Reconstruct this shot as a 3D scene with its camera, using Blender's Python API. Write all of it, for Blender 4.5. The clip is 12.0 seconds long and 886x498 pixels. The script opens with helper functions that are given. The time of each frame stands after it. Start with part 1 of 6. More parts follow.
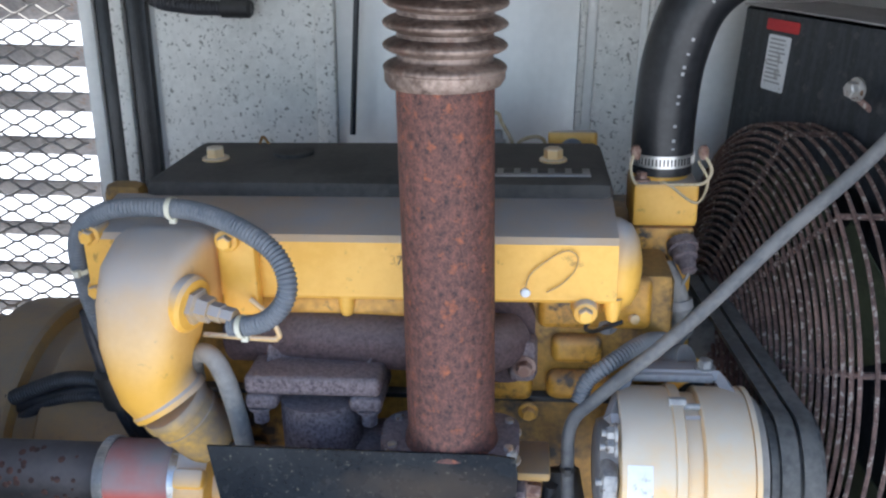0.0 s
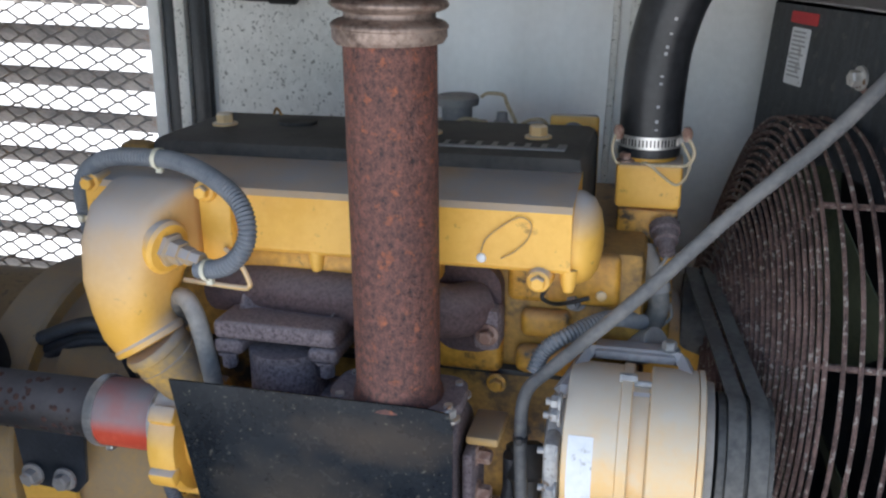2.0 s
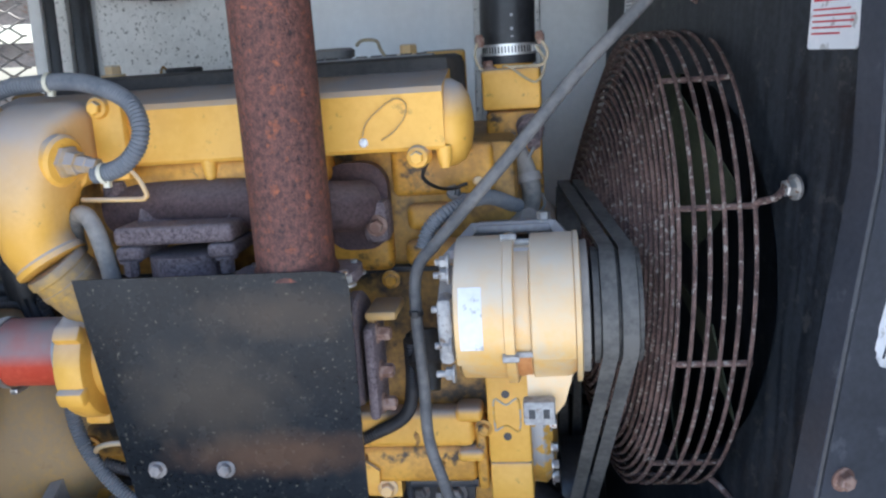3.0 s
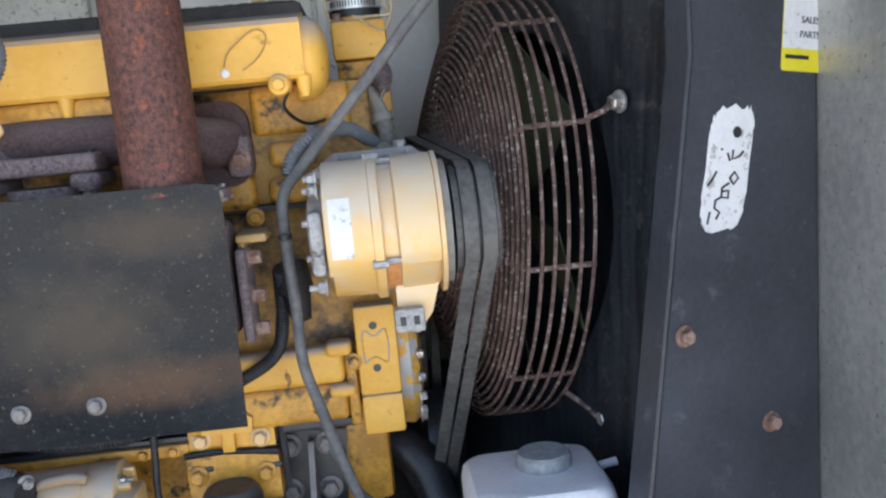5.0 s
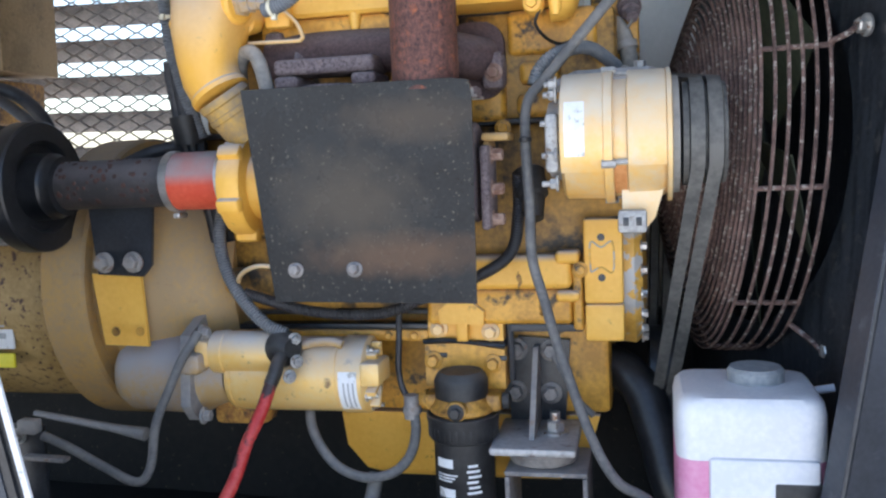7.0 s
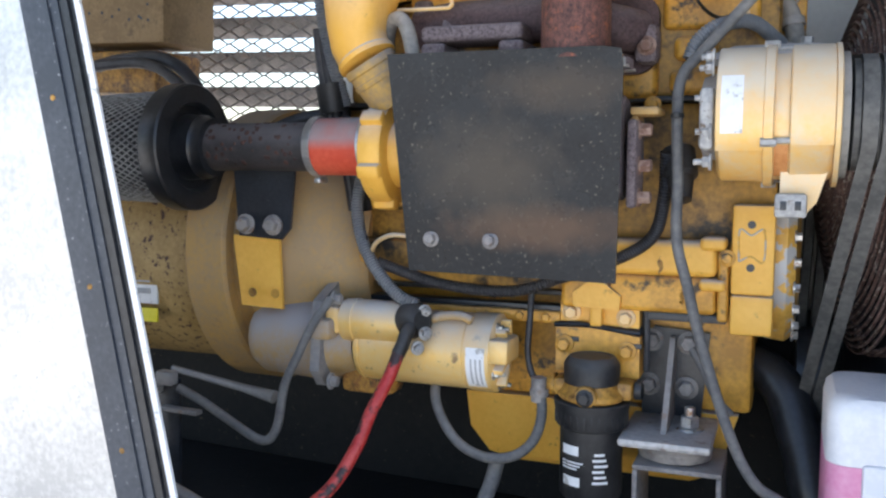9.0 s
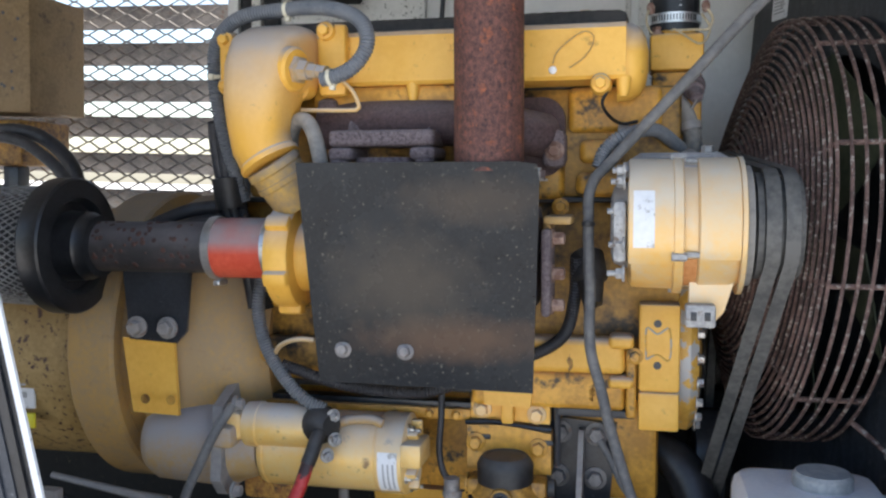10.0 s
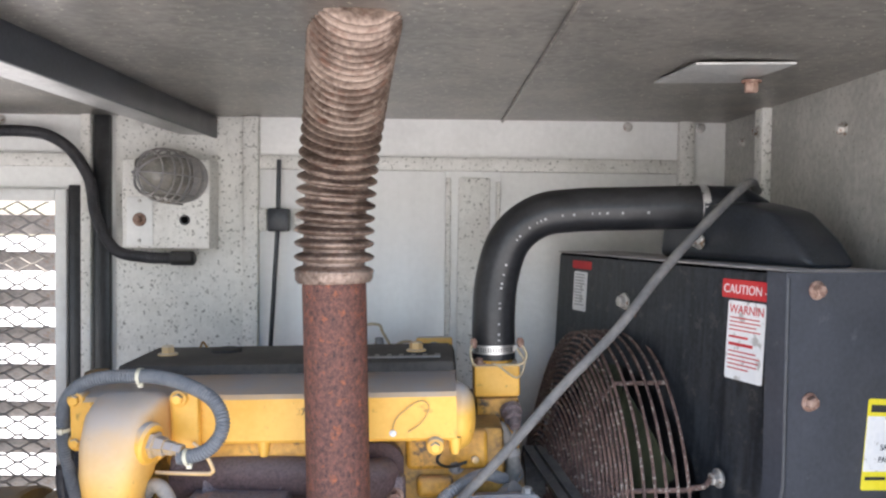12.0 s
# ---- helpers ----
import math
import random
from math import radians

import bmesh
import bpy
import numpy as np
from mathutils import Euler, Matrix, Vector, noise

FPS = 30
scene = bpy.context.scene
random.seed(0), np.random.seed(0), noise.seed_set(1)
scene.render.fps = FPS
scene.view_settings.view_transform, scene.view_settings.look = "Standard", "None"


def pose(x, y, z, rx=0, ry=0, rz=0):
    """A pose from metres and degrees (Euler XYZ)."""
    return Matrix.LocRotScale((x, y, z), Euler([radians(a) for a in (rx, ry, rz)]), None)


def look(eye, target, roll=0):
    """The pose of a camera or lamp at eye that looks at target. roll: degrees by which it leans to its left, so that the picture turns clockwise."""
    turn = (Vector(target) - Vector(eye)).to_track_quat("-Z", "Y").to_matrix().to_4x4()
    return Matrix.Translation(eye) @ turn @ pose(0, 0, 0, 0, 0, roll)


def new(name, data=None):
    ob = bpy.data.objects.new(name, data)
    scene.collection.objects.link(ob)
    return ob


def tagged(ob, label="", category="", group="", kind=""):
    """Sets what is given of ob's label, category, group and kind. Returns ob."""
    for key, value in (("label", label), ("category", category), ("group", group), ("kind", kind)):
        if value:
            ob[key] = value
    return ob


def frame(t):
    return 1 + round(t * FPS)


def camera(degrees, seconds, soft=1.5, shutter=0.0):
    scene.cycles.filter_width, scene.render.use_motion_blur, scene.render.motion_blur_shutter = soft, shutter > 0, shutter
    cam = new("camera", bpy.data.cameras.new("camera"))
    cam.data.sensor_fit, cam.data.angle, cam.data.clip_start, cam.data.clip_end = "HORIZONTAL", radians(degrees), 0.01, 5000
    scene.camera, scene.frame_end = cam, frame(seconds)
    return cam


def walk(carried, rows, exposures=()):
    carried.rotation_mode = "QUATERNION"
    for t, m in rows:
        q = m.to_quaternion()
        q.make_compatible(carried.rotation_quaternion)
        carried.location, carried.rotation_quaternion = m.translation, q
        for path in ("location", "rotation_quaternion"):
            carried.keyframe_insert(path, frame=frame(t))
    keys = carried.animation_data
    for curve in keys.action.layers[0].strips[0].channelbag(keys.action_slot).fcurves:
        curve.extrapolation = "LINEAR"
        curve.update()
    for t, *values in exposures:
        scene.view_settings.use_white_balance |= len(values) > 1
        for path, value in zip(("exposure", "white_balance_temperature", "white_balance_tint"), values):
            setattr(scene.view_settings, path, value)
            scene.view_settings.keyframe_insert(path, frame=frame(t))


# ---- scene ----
cam = camera(53.0, 12.0, soft=2.3)
PATH = [
    (0, (0.07, 0.071, 1.623), (-0.097, 1.938, 0.927), 0.5),
    (0.5, (0.256, 0.142, 1.746), (-0.26, 1.888, 0.918), 1.5),
    (1, (0.305, 0.144, 1.754), (-0.278, 1.877, 0.944), 1.4),
    (1.5, (0.287, 0.137, 1.75), (-0.27, 1.888, 0.96), 1.4),
    (2, (0.268, 0.053, 1.569), (-0.181, 1.89, 0.918), 1.2),
    (2.5, (0.271, -0.03, 1.419), (-0.04, 1.863, 0.855), 0.9),
    (3, (0.316, -0.095, 1.337), (0.07, 1.841, 0.897), -2.4),
    (3.5, (0.385, -0.17, 1.28), (0.202, 1.798, 0.973), -4.0),
    (3.7, (0.402, -0.182, 1.259), (0.256, 1.791, 0.967), -4.2),
    (5.3, (0.203, -0.198, 1.115), (0.379, 1.774, 0.828), -3.8),
    (5.5, (0.176, -0.188, 1.093), (0.337, 1.783, 0.794), -3.3),
    (6, (0.168, -0.218, 1.056), (0.133, 1.763, 0.784), -3.8),
    (6.5, (0.259, -0.296, 1.02), (0.009, 1.675, 0.79), -2.7),
    (6.7, (0.283, -0.316, 1.007), (-0.052, 1.643, 0.783), -1.9),
    (8.3, (0.383, -0.344, 0.938), (-0.268, 1.539, 0.764), 0.4),
    (8.5, (0.365, -0.342, 0.934), (-0.306, 1.534, 0.762), 0.6),
    (9, (0.29, -0.307, 0.941), (-0.422, 1.55, 0.732), 1.7),
    (9.5, (0.231, -0.289, 0.971), (-0.409, 1.592, 0.749), 1.5),
    (10, (0.205, -0.29, 1.07), (-0.215, 1.659, 0.906), 1.3),
    (10.5, (0.171, -0.26, 1.233), (-0.005, 1.726, 1.071), 0.5),
    (11, (0.181, -0.289, 1.372), (0.105, 1.703, 1.206), -0.5),
    (11.5, (0.21, -0.358, 1.519), (0.136, 1.636, 1.383), -0.1),
    (12, (0.152, -0.409, 1.571), (0.16, 1.59, 1.502), 0.7),
]
walk(cam, [(t, look(eye, target, roll)) for t, eye, target, roll in PATH], [(0, 1.70, 5850, 10), (0.5, 1.32, 6150, 10), (1.5, 1.40, 6200, 10), (2.5, 1.45, 6150, 11), (3, 1.56, 5800, 11), (3.5, 1.66, 6000, 11), (5.5, 1.53, 6450, 11), (6, 1.50, 6450, 11), (6.5, 1.58, 6250, 11), (8.5, 1.78, 6150, 11), (9.5, 1.38, 6700, 11), (10.5, 1.40, 6300, 11), (11, 1.68, 6400, 12), (11.5, 1.93, 6280, 13), (12, 2.00, 6550, 14)])

# ---- world and sun ----
world = bpy.data.worlds.new("world")
scene.world = world
world.use_nodes = True
wn = world.node_tree
sky = wn.nodes.new("ShaderNodeTexSky")
sky.sky_type, sky.sun_disc = 'NISHITA', False
SUN_EL, SUN_AZ = 74, 12          # degrees: height, and turn to the right of straight ahead
sky.sun_elevation, sky.sun_rotation = radians(SUN_EL), radians(SUN_AZ)
sky.altitude, sky.dust_density, sky.ozone_density = 100, 1.5, 1.0
wn.nodes["Background"].inputs["Strength"].default_value = 0.15
wn.links.new(sky.outputs[0], wn.nodes["Background"].inputs["Color"])
sun_data = bpy.data.lights.new("sun", 'SUN')
sun_data.energy, sun_data.angle, sun_data.color = 4.5, radians(0.5), (1.0, 0.96, 0.9)
sun = new("sun", sun_data)
el, az = radians(SUN_EL), radians(SUN_AZ)
sun_way = Vector((math.sin(az) * math.cos(el), math.cos(az) * math.cos(el), math.sin(el)))
sun.matrix_world = look(sun_way * 20, (0, 0, 0))


# ---- materials ----
def surf(name, c1, c2, rough=0.6, metal=0.0, scale=12.0, fine=120.0, bump=0.15, dust=0.0, spots=None, spot_scale=60.0, spot_size=0.35, contrast=0.5, spec=0.5, spot_soft=0.05, dust_from=(0.15, 0.85), dust_colour=(0.36, 0.345, 0.335), streak=None):
    """A worn surface: two colours mixed by coarse and fine noise, relief, dust on what faces up, and spots of a third colour."""
    m = bpy.data.materials.new(name)
    m.use_nodes = True
    t = m.node_tree
    N, L = t.nodes, t.links
    bsdf = N["Principled BSDF"]
    co = N.new("ShaderNodeTexCoord")
    src = co.outputs["Object"]
    if streak:
        mp = N.new("ShaderNodeMapping")
        mp.inputs["Scale"].default_value = streak
        L.new(src, mp.inputs["Vector"])
        big_src = mp.outputs[0]
    else:
        big_src = src
    big = N.new("ShaderNodeTexNoise")
    big.inputs["Scale"].default_value, big.inputs["Detail"].default_value, big.inputs["Roughness"].default_value = scale, 6, 0.6
    L.new(big_src, big.inputs["Vector"])
    small = N.new("ShaderNodeTexNoise")
    small.inputs["Scale"].default_value, small.inputs["Detail"].default_value = fine, 3
    L.new(src, small.inputs["Vector"])
    mixf = N.new("ShaderNodeMath")
    mixf.operation = 'MULTIPLY_ADD'
    L.new(small.outputs[0], mixf.inputs[0])
    mixf.inputs[1].default_value = 0.5
    L.new(big.outputs[0], mixf.inputs[2])
    rr = N.new("ShaderNodeMapRange")
    rr.inputs["From Min"].default_value, rr.inputs["From Max"].default_value = 0.75 - contrast * 0.24, 0.75 + contrast * 0.24
    L.new(mixf.outputs[0], rr.inputs["Value"])
    col = N.new("ShaderNodeMix")
    col.data_type = 'RGBA'
    L.new(rr.outputs[0], col.inputs["Factor"])
    col.inputs["A"].default_value, col.inputs["B"].default_value = (*c1, 1), (*c2, 1)
    out = col.outputs["Result"]
    rough_out = None
    if spots:
        v = N.new("ShaderNodeTexNoise")
        v.inputs["Scale"].default_value, v.inputs["Detail"].default_value, v.inputs["Roughness"].default_value = spot_scale, 4, 0.65
        L.new(src, v.inputs["Vector"])
        sr = N.new("ShaderNodeMapRange")
        sr.inputs["From Min"].default_value, sr.inputs["From Max"].default_value = 0.75 - spot_size * 0.5, 0.75 - spot_size * 0.5 + spot_soft
        L.new(v.outputs[0], sr.inputs["Value"])
        mx = N.new("ShaderNodeMix")
        mx.data_type = 'RGBA'
        L.new(sr.outputs[0], mx.inputs["Factor"])
        L.new(out, mx.inputs["A"])
        mx.inputs["B"].default_value = (*spots, 1)
        out = mx.outputs["Result"]
    if dust:
        g = N.new("ShaderNodeNewGeometry")
        sep = N.new("ShaderNodeSeparateXYZ")
        L.new(g.outputs["Normal"], sep.inputs[0])
        dr = N.new("ShaderNodeMapRange")
        dr.inputs["From Min"].default_value, dr.inputs["From Max"].default_value = dust_from
        dr.inputs["To Max"].default_value = dust
        L.new(sep.outputs["Z"], dr.inputs["Value"])
        dn = N.new("ShaderNodeMath")
        dn.operation = 'MULTIPLY'
        L.new(dr.outputs[0], dn.inputs[0])
        dv = N.new("ShaderNodeMapRange")
        dv.inputs["From Min"].default_value, dv.inputs["From Max"].default_value, dv.inputs["To Min"].default_value = 0.3, 0.6, 0.6
        L.new(big.outputs[0], dv.inputs["Value"])
        L.new(dv.outputs[0], dn.inputs[1])
        mx = N.new("ShaderNodeMix")
        mx.data_type = 'RGBA'
        L.new(dn.outputs[0], mx.inputs["Factor"])
        L.new(out, mx.inputs["A"])
        mx.inputs["B"].default_value = (*dust_colour, 1)
        out = mx.outputs["Result"]
        ra = N.new("ShaderNodeMath")
        ra.operation = 'MULTIPLY_ADD'
        L.new(dn.outputs[0], ra.inputs[0])
        ra.inputs[1].default_value, ra.inputs[2].default_value = 0.9 - rough, rough
        rough_out = ra.outputs[0]
    L.new(out, bsdf.inputs["Base Color"])
    if rough_out:
        L.new(rough_out, bsdf.inputs["Roughness"])
    else:
        rv = N.new("ShaderNodeMapRange")
        rv.inputs["To Min"].default_value, rv.inputs["To Max"].default_value = max(rough - 0.12, 0.03), min(rough + 0.15, 1)
        L.new(big.outputs[0], rv.inputs["Value"])
        L.new(rv.outputs[0], bsdf.inputs["Roughness"])
    bsdf.inputs["Metallic"].default_value = metal
    bsdf.inputs["Specular IOR Level"].default_value = spec
    if bump:
        b = N.new("ShaderNodeBump")
        b.inputs["Strength"].default_value, b.inputs["Distance"].default_value = bump, 0.002
        L.new(mixf.outputs[0], b.inputs["Height"])
        L.new(b.outputs[0], bsdf.inputs["Normal"])
    return m


YELLOW = surf("yellow_paint", (0.80, 0.425, 0.062), (0.86, 0.485, 0.085), 0.45, scale=9, dust=1.0, dust_colour=(0.50, 0.48, 0.475), bump=0.18, spots=(0.50, 0.27, 0.05), spot_scale=45, spot_size=0.24, spot_soft=0.08)
ELBOW = surf("dust_shaded_yellow_paint", (0.78, 0.415, 0.060), (0.84, 0.47, 0.085), 0.45, scale=7, dust=1.0, dust_colour=(0.50, 0.475, 0.465), dust_from=(-0.25, 0.62), bump=0.08, spots=(0.52, 0.28, 0.05), spot_scale=45, spot_size=0.22, spot_soft=0.08)
YELLOW_GRIMY = surf("grimy_yellow_paint", (0.44, 0.215, 0.028), (0.76, 0.395, 0.055), 0.42, scale=14, dust=0.35, bump=0.15, spots=(0.06, 0.04, 0.02), spot_scale=26, spot_size=0.36, spot_soft=0.10, contrast=0.7)
YELLOW_DUSTY = surf("dusty_yellow_paint", (0.50, 0.30, 0.09), (0.40, 0.27, 0.13), 0.6, scale=8, dust=0.8, dust_colour=(0.25, 0.215, 0.185), dust_from=(0.0, 0.9), bump=0.1, spots=(0.34, 0.21, 0.10), spot_scale=35, spot_size=0.30, spot_soft=0.12)
NOSE = surf("dust_caked_casting", (0.46, 0.30, 0.12), (0.40, 0.33, 0.26), 0.7, scale=10, dust=0.95, dust_colour=(0.36, 0.35, 0.36), dust_from=(-0.3, 0.5), bump=0.15)
# broad black spots paint crevice shade into the yellow, along with oil stains
YELLOW_OIL_SHADE = surf("oil_and_shade_yellow_paint", (0.16, 0.085, 0.022), (0.55, 0.30, 0.05), 0.5, scale=11, dust=0.4, dust_colour=(0.2, 0.17, 0.14), bump=0.2, spots=(0.02, 0.015, 0.010), spot_scale=14, spot_size=0.50, spot_soft=0.14, contrast=0.9)
ERODED = surf("flaking_paint_on_aluminium", (0.55, 0.31, 0.055), (0.72, 0.43, 0.09), 0.5, metal=0.1, scale=14, bump=0.3, spots=(0.42, 0.42, 0.42), spot_scale=28, spot_size=0.45, spot_soft=0.05)
DARKSTEEL = surf("dark_blue_grey_steel", (0.030, 0.036, 0.047), (0.055, 0.062, 0.075), 0.42, metal=0.1, scale=8, bump=0.05, spots=(0.25, 0.26, 0.27), spot_scale=120, spot_size=0.2)
# the cream dust on upward faces also paints in light from above
ALTER = surf("overpainted_aluminium", (0.84, 0.47, 0.10), (0.76, 0.54, 0.26), 0.36, metal=0.15, scale=11, contrast=1.0, dust=0.85, dust_from=(-0.35, 0.75), dust_colour=(0.74, 0.68, 0.58), bump=0.12, spots=(0.66, 0.58, 0.44), spot_scale=14, spot_size=0.40, spot_soft=0.22)
GALV = surf("galvanised_steel", (0.72, 0.72, 0.70), (0.84, 0.84, 0.82), 0.42, metal=0.12, scale=5, fine=70, bump=0.03, contrast=0.8)
# brighter base and upright streaks paint the reflected daylight into the panel's colour
WALLSHEET = surf("galvanised_sheet_painted_gloss", (0.84, 0.84, 0.825), (0.93, 0.93, 0.915), 0.30, metal=0.1, scale=2.2, fine=70, bump=0.02, contrast=1.0, streak=(7, 7, 0.35))
DULLSHEET = surf("dull_galvanised_sheet", (0.72, 0.72, 0.70), (0.83, 0.83, 0.81), 0.45, metal=0.1, scale=4, fine=80, bump=0.03, contrast=0.9)
# starter yellow lightened to paint in its sunlit highlight, under pale dust
STARTER = surf("sunlit_starter_paint", (0.88, 0.53, 0.13), (0.84, 0.60, 0.26), 0.34, metal=0.1, scale=13, contrast=1.0, dust=0.95, dust_from=(0.0, 0.72), dust_colour=(0.60, 0.57, 0.54), bump=0.18, spots=(0.28, 0.17, 0.08), spot_scale=42, spot_size=0.27, spot_soft=0.1)
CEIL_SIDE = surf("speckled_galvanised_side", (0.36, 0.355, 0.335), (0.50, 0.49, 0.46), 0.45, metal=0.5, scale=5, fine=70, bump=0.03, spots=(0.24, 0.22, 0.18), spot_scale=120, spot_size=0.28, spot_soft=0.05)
FUELTAN = surf("dusty_tan_fuel_line", (0.42, 0.33, 0.19), (0.54, 0.45, 0.30), 0.6, scale=30, bump=0.1)
GALV_SPOT = surf("stained_galvanised_steel", (0.68, 0.67, 0.63), (0.80, 0.79, 0.75), 0.5, metal=0.1, scale=7, fine=90, bump=0.04, spots=(0.27, 0.265, 0.235), spot_scale=120, spot_size=0.32, spot_soft=0.05)
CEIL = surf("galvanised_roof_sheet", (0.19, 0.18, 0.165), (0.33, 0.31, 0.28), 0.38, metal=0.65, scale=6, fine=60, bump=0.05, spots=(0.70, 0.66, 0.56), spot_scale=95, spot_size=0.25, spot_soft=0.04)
RUST = surf("rusted_pipe_steel", (0.020, 0.011, 0.011), (0.215, 0.086, 0.062), 0.66, scale=150, fine=420, bump=1.0, spots=(0.36, 0.105, 0.040), spot_scale=75, spot_size=0.34, spot_soft=0.16, contrast=1.0, streak=(1, 1, 0.8))
FLEX = surf("heat_tinted_flexible_steel", (0.10, 0.066, 0.050), (0.33, 0.25, 0.205), 0.46, metal=0.45, scale=14, fine=150, bump=0.3, spots=(0.16, 0.085, 0.06), spot_scale=36, spot_size=0.38, spot_soft=0.16)
IRON = surf("rusty_cast_iron", (0.055, 0.038, 0.042), (0.27, 0.215, 0.22), 0.8, scale=230, fine=420, bump=1.0, dust=0.5, dust_colour=(0.26, 0.225, 0.23), contrast=1.0)
BROWNIRON = surf("smooth_rust_brown_iron", (0.045, 0.026, 0.027), (0.115, 0.072, 0.072), 0.75, scale=190, fine=420, bump=0.7, dust=0.6, dust_colour=(0.22, 0.19, 0.195), contrast=0.9)
PANEL = surf("weathered_blue_black_panel", (0.026, 0.030, 0.040), (0.056, 0.062, 0.078), 0.36, scale=7, fine=130, bump=0.05, spots=(0.16, 0.17, 0.19), spot_scale=22, spot_size=0.24, spot_soft=0.25, contrast=1.0)
BLACK = surf("black_paint", (0.012, 0.0145, 0.019), (0.036, 0.041, 0.050), 0.33, scale=10, fine=160, bump=0.05, spots=(0.09, 0.095, 0.105), spot_scale=150, spot_size=0.19, spot_soft=0.08, contrast=0.9)
SHIELD = surf("scorched_plate_painted_sheen", (0.004, 0.006, 0.009), (0.016, 0.020, 0.024), 0.25, spec=0.25, scale=9, fine=180, bump=0.14, spots=(0.15, 0.14, 0.11), spot_scale=170, spot_size=0.26, spot_soft=0.08, contrast=0.85)
SHROUD = surf("streaked_black_shroud", (0.010, 0.012, 0.016), (0.030, 0.035, 0.042), 0.36, scale=10, fine=120, bump=0.05, spots=(0.05, 0.05, 0.05), spot_scale=45, spot_size=0.32, streak=(8, 8, 0.5))
ROCKER = surf("dusty_black_rocker", (0.03, 0.029, 0.027), (0.06, 0.055, 0.05), 0.7, scale=14, bump=0.2, dust=0.35, dust_colour=(0.14, 0.125, 0.105))
RUBBER = surf("black_rubber", (0.009, 0.010, 0.012), (0.022, 0.023, 0.026), 0.36, scale=18, bump=0.1, dust=0.12, dust_colour=(0.12, 0.11, 0.10))
BELT = surf("dusty_belt_rubber", (0.075, 0.074, 0.070), (0.14, 0.135, 0.125), 0.7, scale=20, bump=0.2)
CABLE = surf("grey_cable_sheath", (0.09, 0.092, 0.095), (0.16, 0.155, 0.15), 0.65, scale=20, bump=0.15, dust=0.5, dust_colour=(0.30, 0.285, 0.265))
CONDUIT = surf("dusty_split_conduit", (0.10, 0.115, 0.135), (0.16, 0.17, 0.185), 0.6, scale=25, bump=0.2, dust=0.8, dust_colour=(0.30, 0.30, 0.30))
DARKCABLE = surf("black_cable_sheath", (0.018, 0.019, 0.024), (0.04, 0.04, 0.046), 0.5, scale=22, bump=0.15, dust=0.3, dust_colour=(0.13, 0.12, 0.11))
REDCABLE = surf("red_cable_sheath", (0.42, 0.02, 0.02), (0.55, 0.07, 0.06), 0.45, scale=20, bump=0.1, spots=(0.04, 0.02, 0.02), spot_scale=18, spot_size=0.45)
STEEL = surf("zinc_plated_steel", (0.45, 0.44, 0.42), (0.62, 0.60, 0.57), 0.4, metal=0.7, scale=40, bump=0.15, spots=(0.22, 0.13, 0.08), spot_scale=90, spot_size=0.36)
STRAP = surf("bright_clamp_steel", (0.55, 0.55, 0.54), (0.72, 0.71, 0.69), 0.3, metal=0.85, scale=40, bump=0.1)
RUSTBOLT = surf("rusty_bolt_steel", (0.20, 0.11, 0.08), (0.36, 0.25, 0.20), 0.7, metal=0.2, scale=60, bump=0.4)
GUARD = surf("rusty_guard_wire", (0.085, 0.052, 0.045), (0.20, 0.125, 0.105), 0.75, scale=40, fine=260, bump=0.5, spots=(0.36, 0.31, 0.27), spot_scale=110, spot_size=0.36)
ARMDUST = surf("dust_covered_bracket", (0.22, 0.21, 0.21), (0.34, 0.32, 0.31), 0.7, scale=16, bump=0.2, dust=0.9, dust_colour=(0.46, 0.44, 0.44), dust_from=(-0.1, 0.6))
HOSEGREY = surf("dusty_grey_hose", (0.17, 0.165, 0.16), (0.28, 0.265, 0.24), 0.7, scale=20, bump=0.15, dust=0.7, dust_colour=(0.45, 0.42, 0.38))
MOUNTPALE = surf("dull_pale_aluminium", (0.30, 0.295, 0.29), (0.46, 0.45, 0.43), 0.6, metal=0.25, scale=30, bump=0.25, spots=(0.14, 0.10, 0.07), spot_scale=80, spot_size=0.34, spot_soft=0.1)
BLOTCH = surf("dark_rust_blotch", (0.05, 0.028, 0.024), (0.10, 0.05, 0.04), 0.9, scale=60, bump=0.3)
SLEEVE = surf("oversprayed_rubber_sleeve", (0.55, 0.33, 0.07), (0.33, 0.22, 0.10), 0.6, scale=16, bump=0.15, dust=0.8, dust_colour=(0.30, 0.28, 0.27), dust_from=(-0.2, 0.7))
RUSTYYEL = surf("rust_eaten_yellow_paint", (0.50, 0.26, 0.05), (0.24, 0.10, 0.03), 0.7, scale=30, bump=0.7, spots=(0.07, 0.035, 0.02), spot_scale=28, spot_size=0.44, spot_soft=0.08)
GREYCAST = surf("dusty_grey_casting", (0.24, 0.235, 0.24), (0.34, 0.32, 0.30), 0.65, metal=0.1, scale=14, bump=0.25, dust=0.5, dust_colour=(0.42, 0.38, 0.33))
MOUNT = surf("worn_grey_bracket", (0.17, 0.16, 0.16), (0.31, 0.285, 0.265), 0.6, metal=0.2, scale=18, dust=0.7, dust_colour=(0.42, 0.39, 0.37), bump=0.25, spots=(0.22, 0.13, 0.09), spot_scale=40, spot_size=0.32, spot_soft=0.1)
RED = surf("red_silicone_hose", (0.62, 0.075, 0.035), (0.72, 0.12, 0.06), 0.55, scale=14, bump=0.1, dust=0.97, dust_colour=(0.29, 0.285, 0.29), dust_from=(-0.15, 0.25))
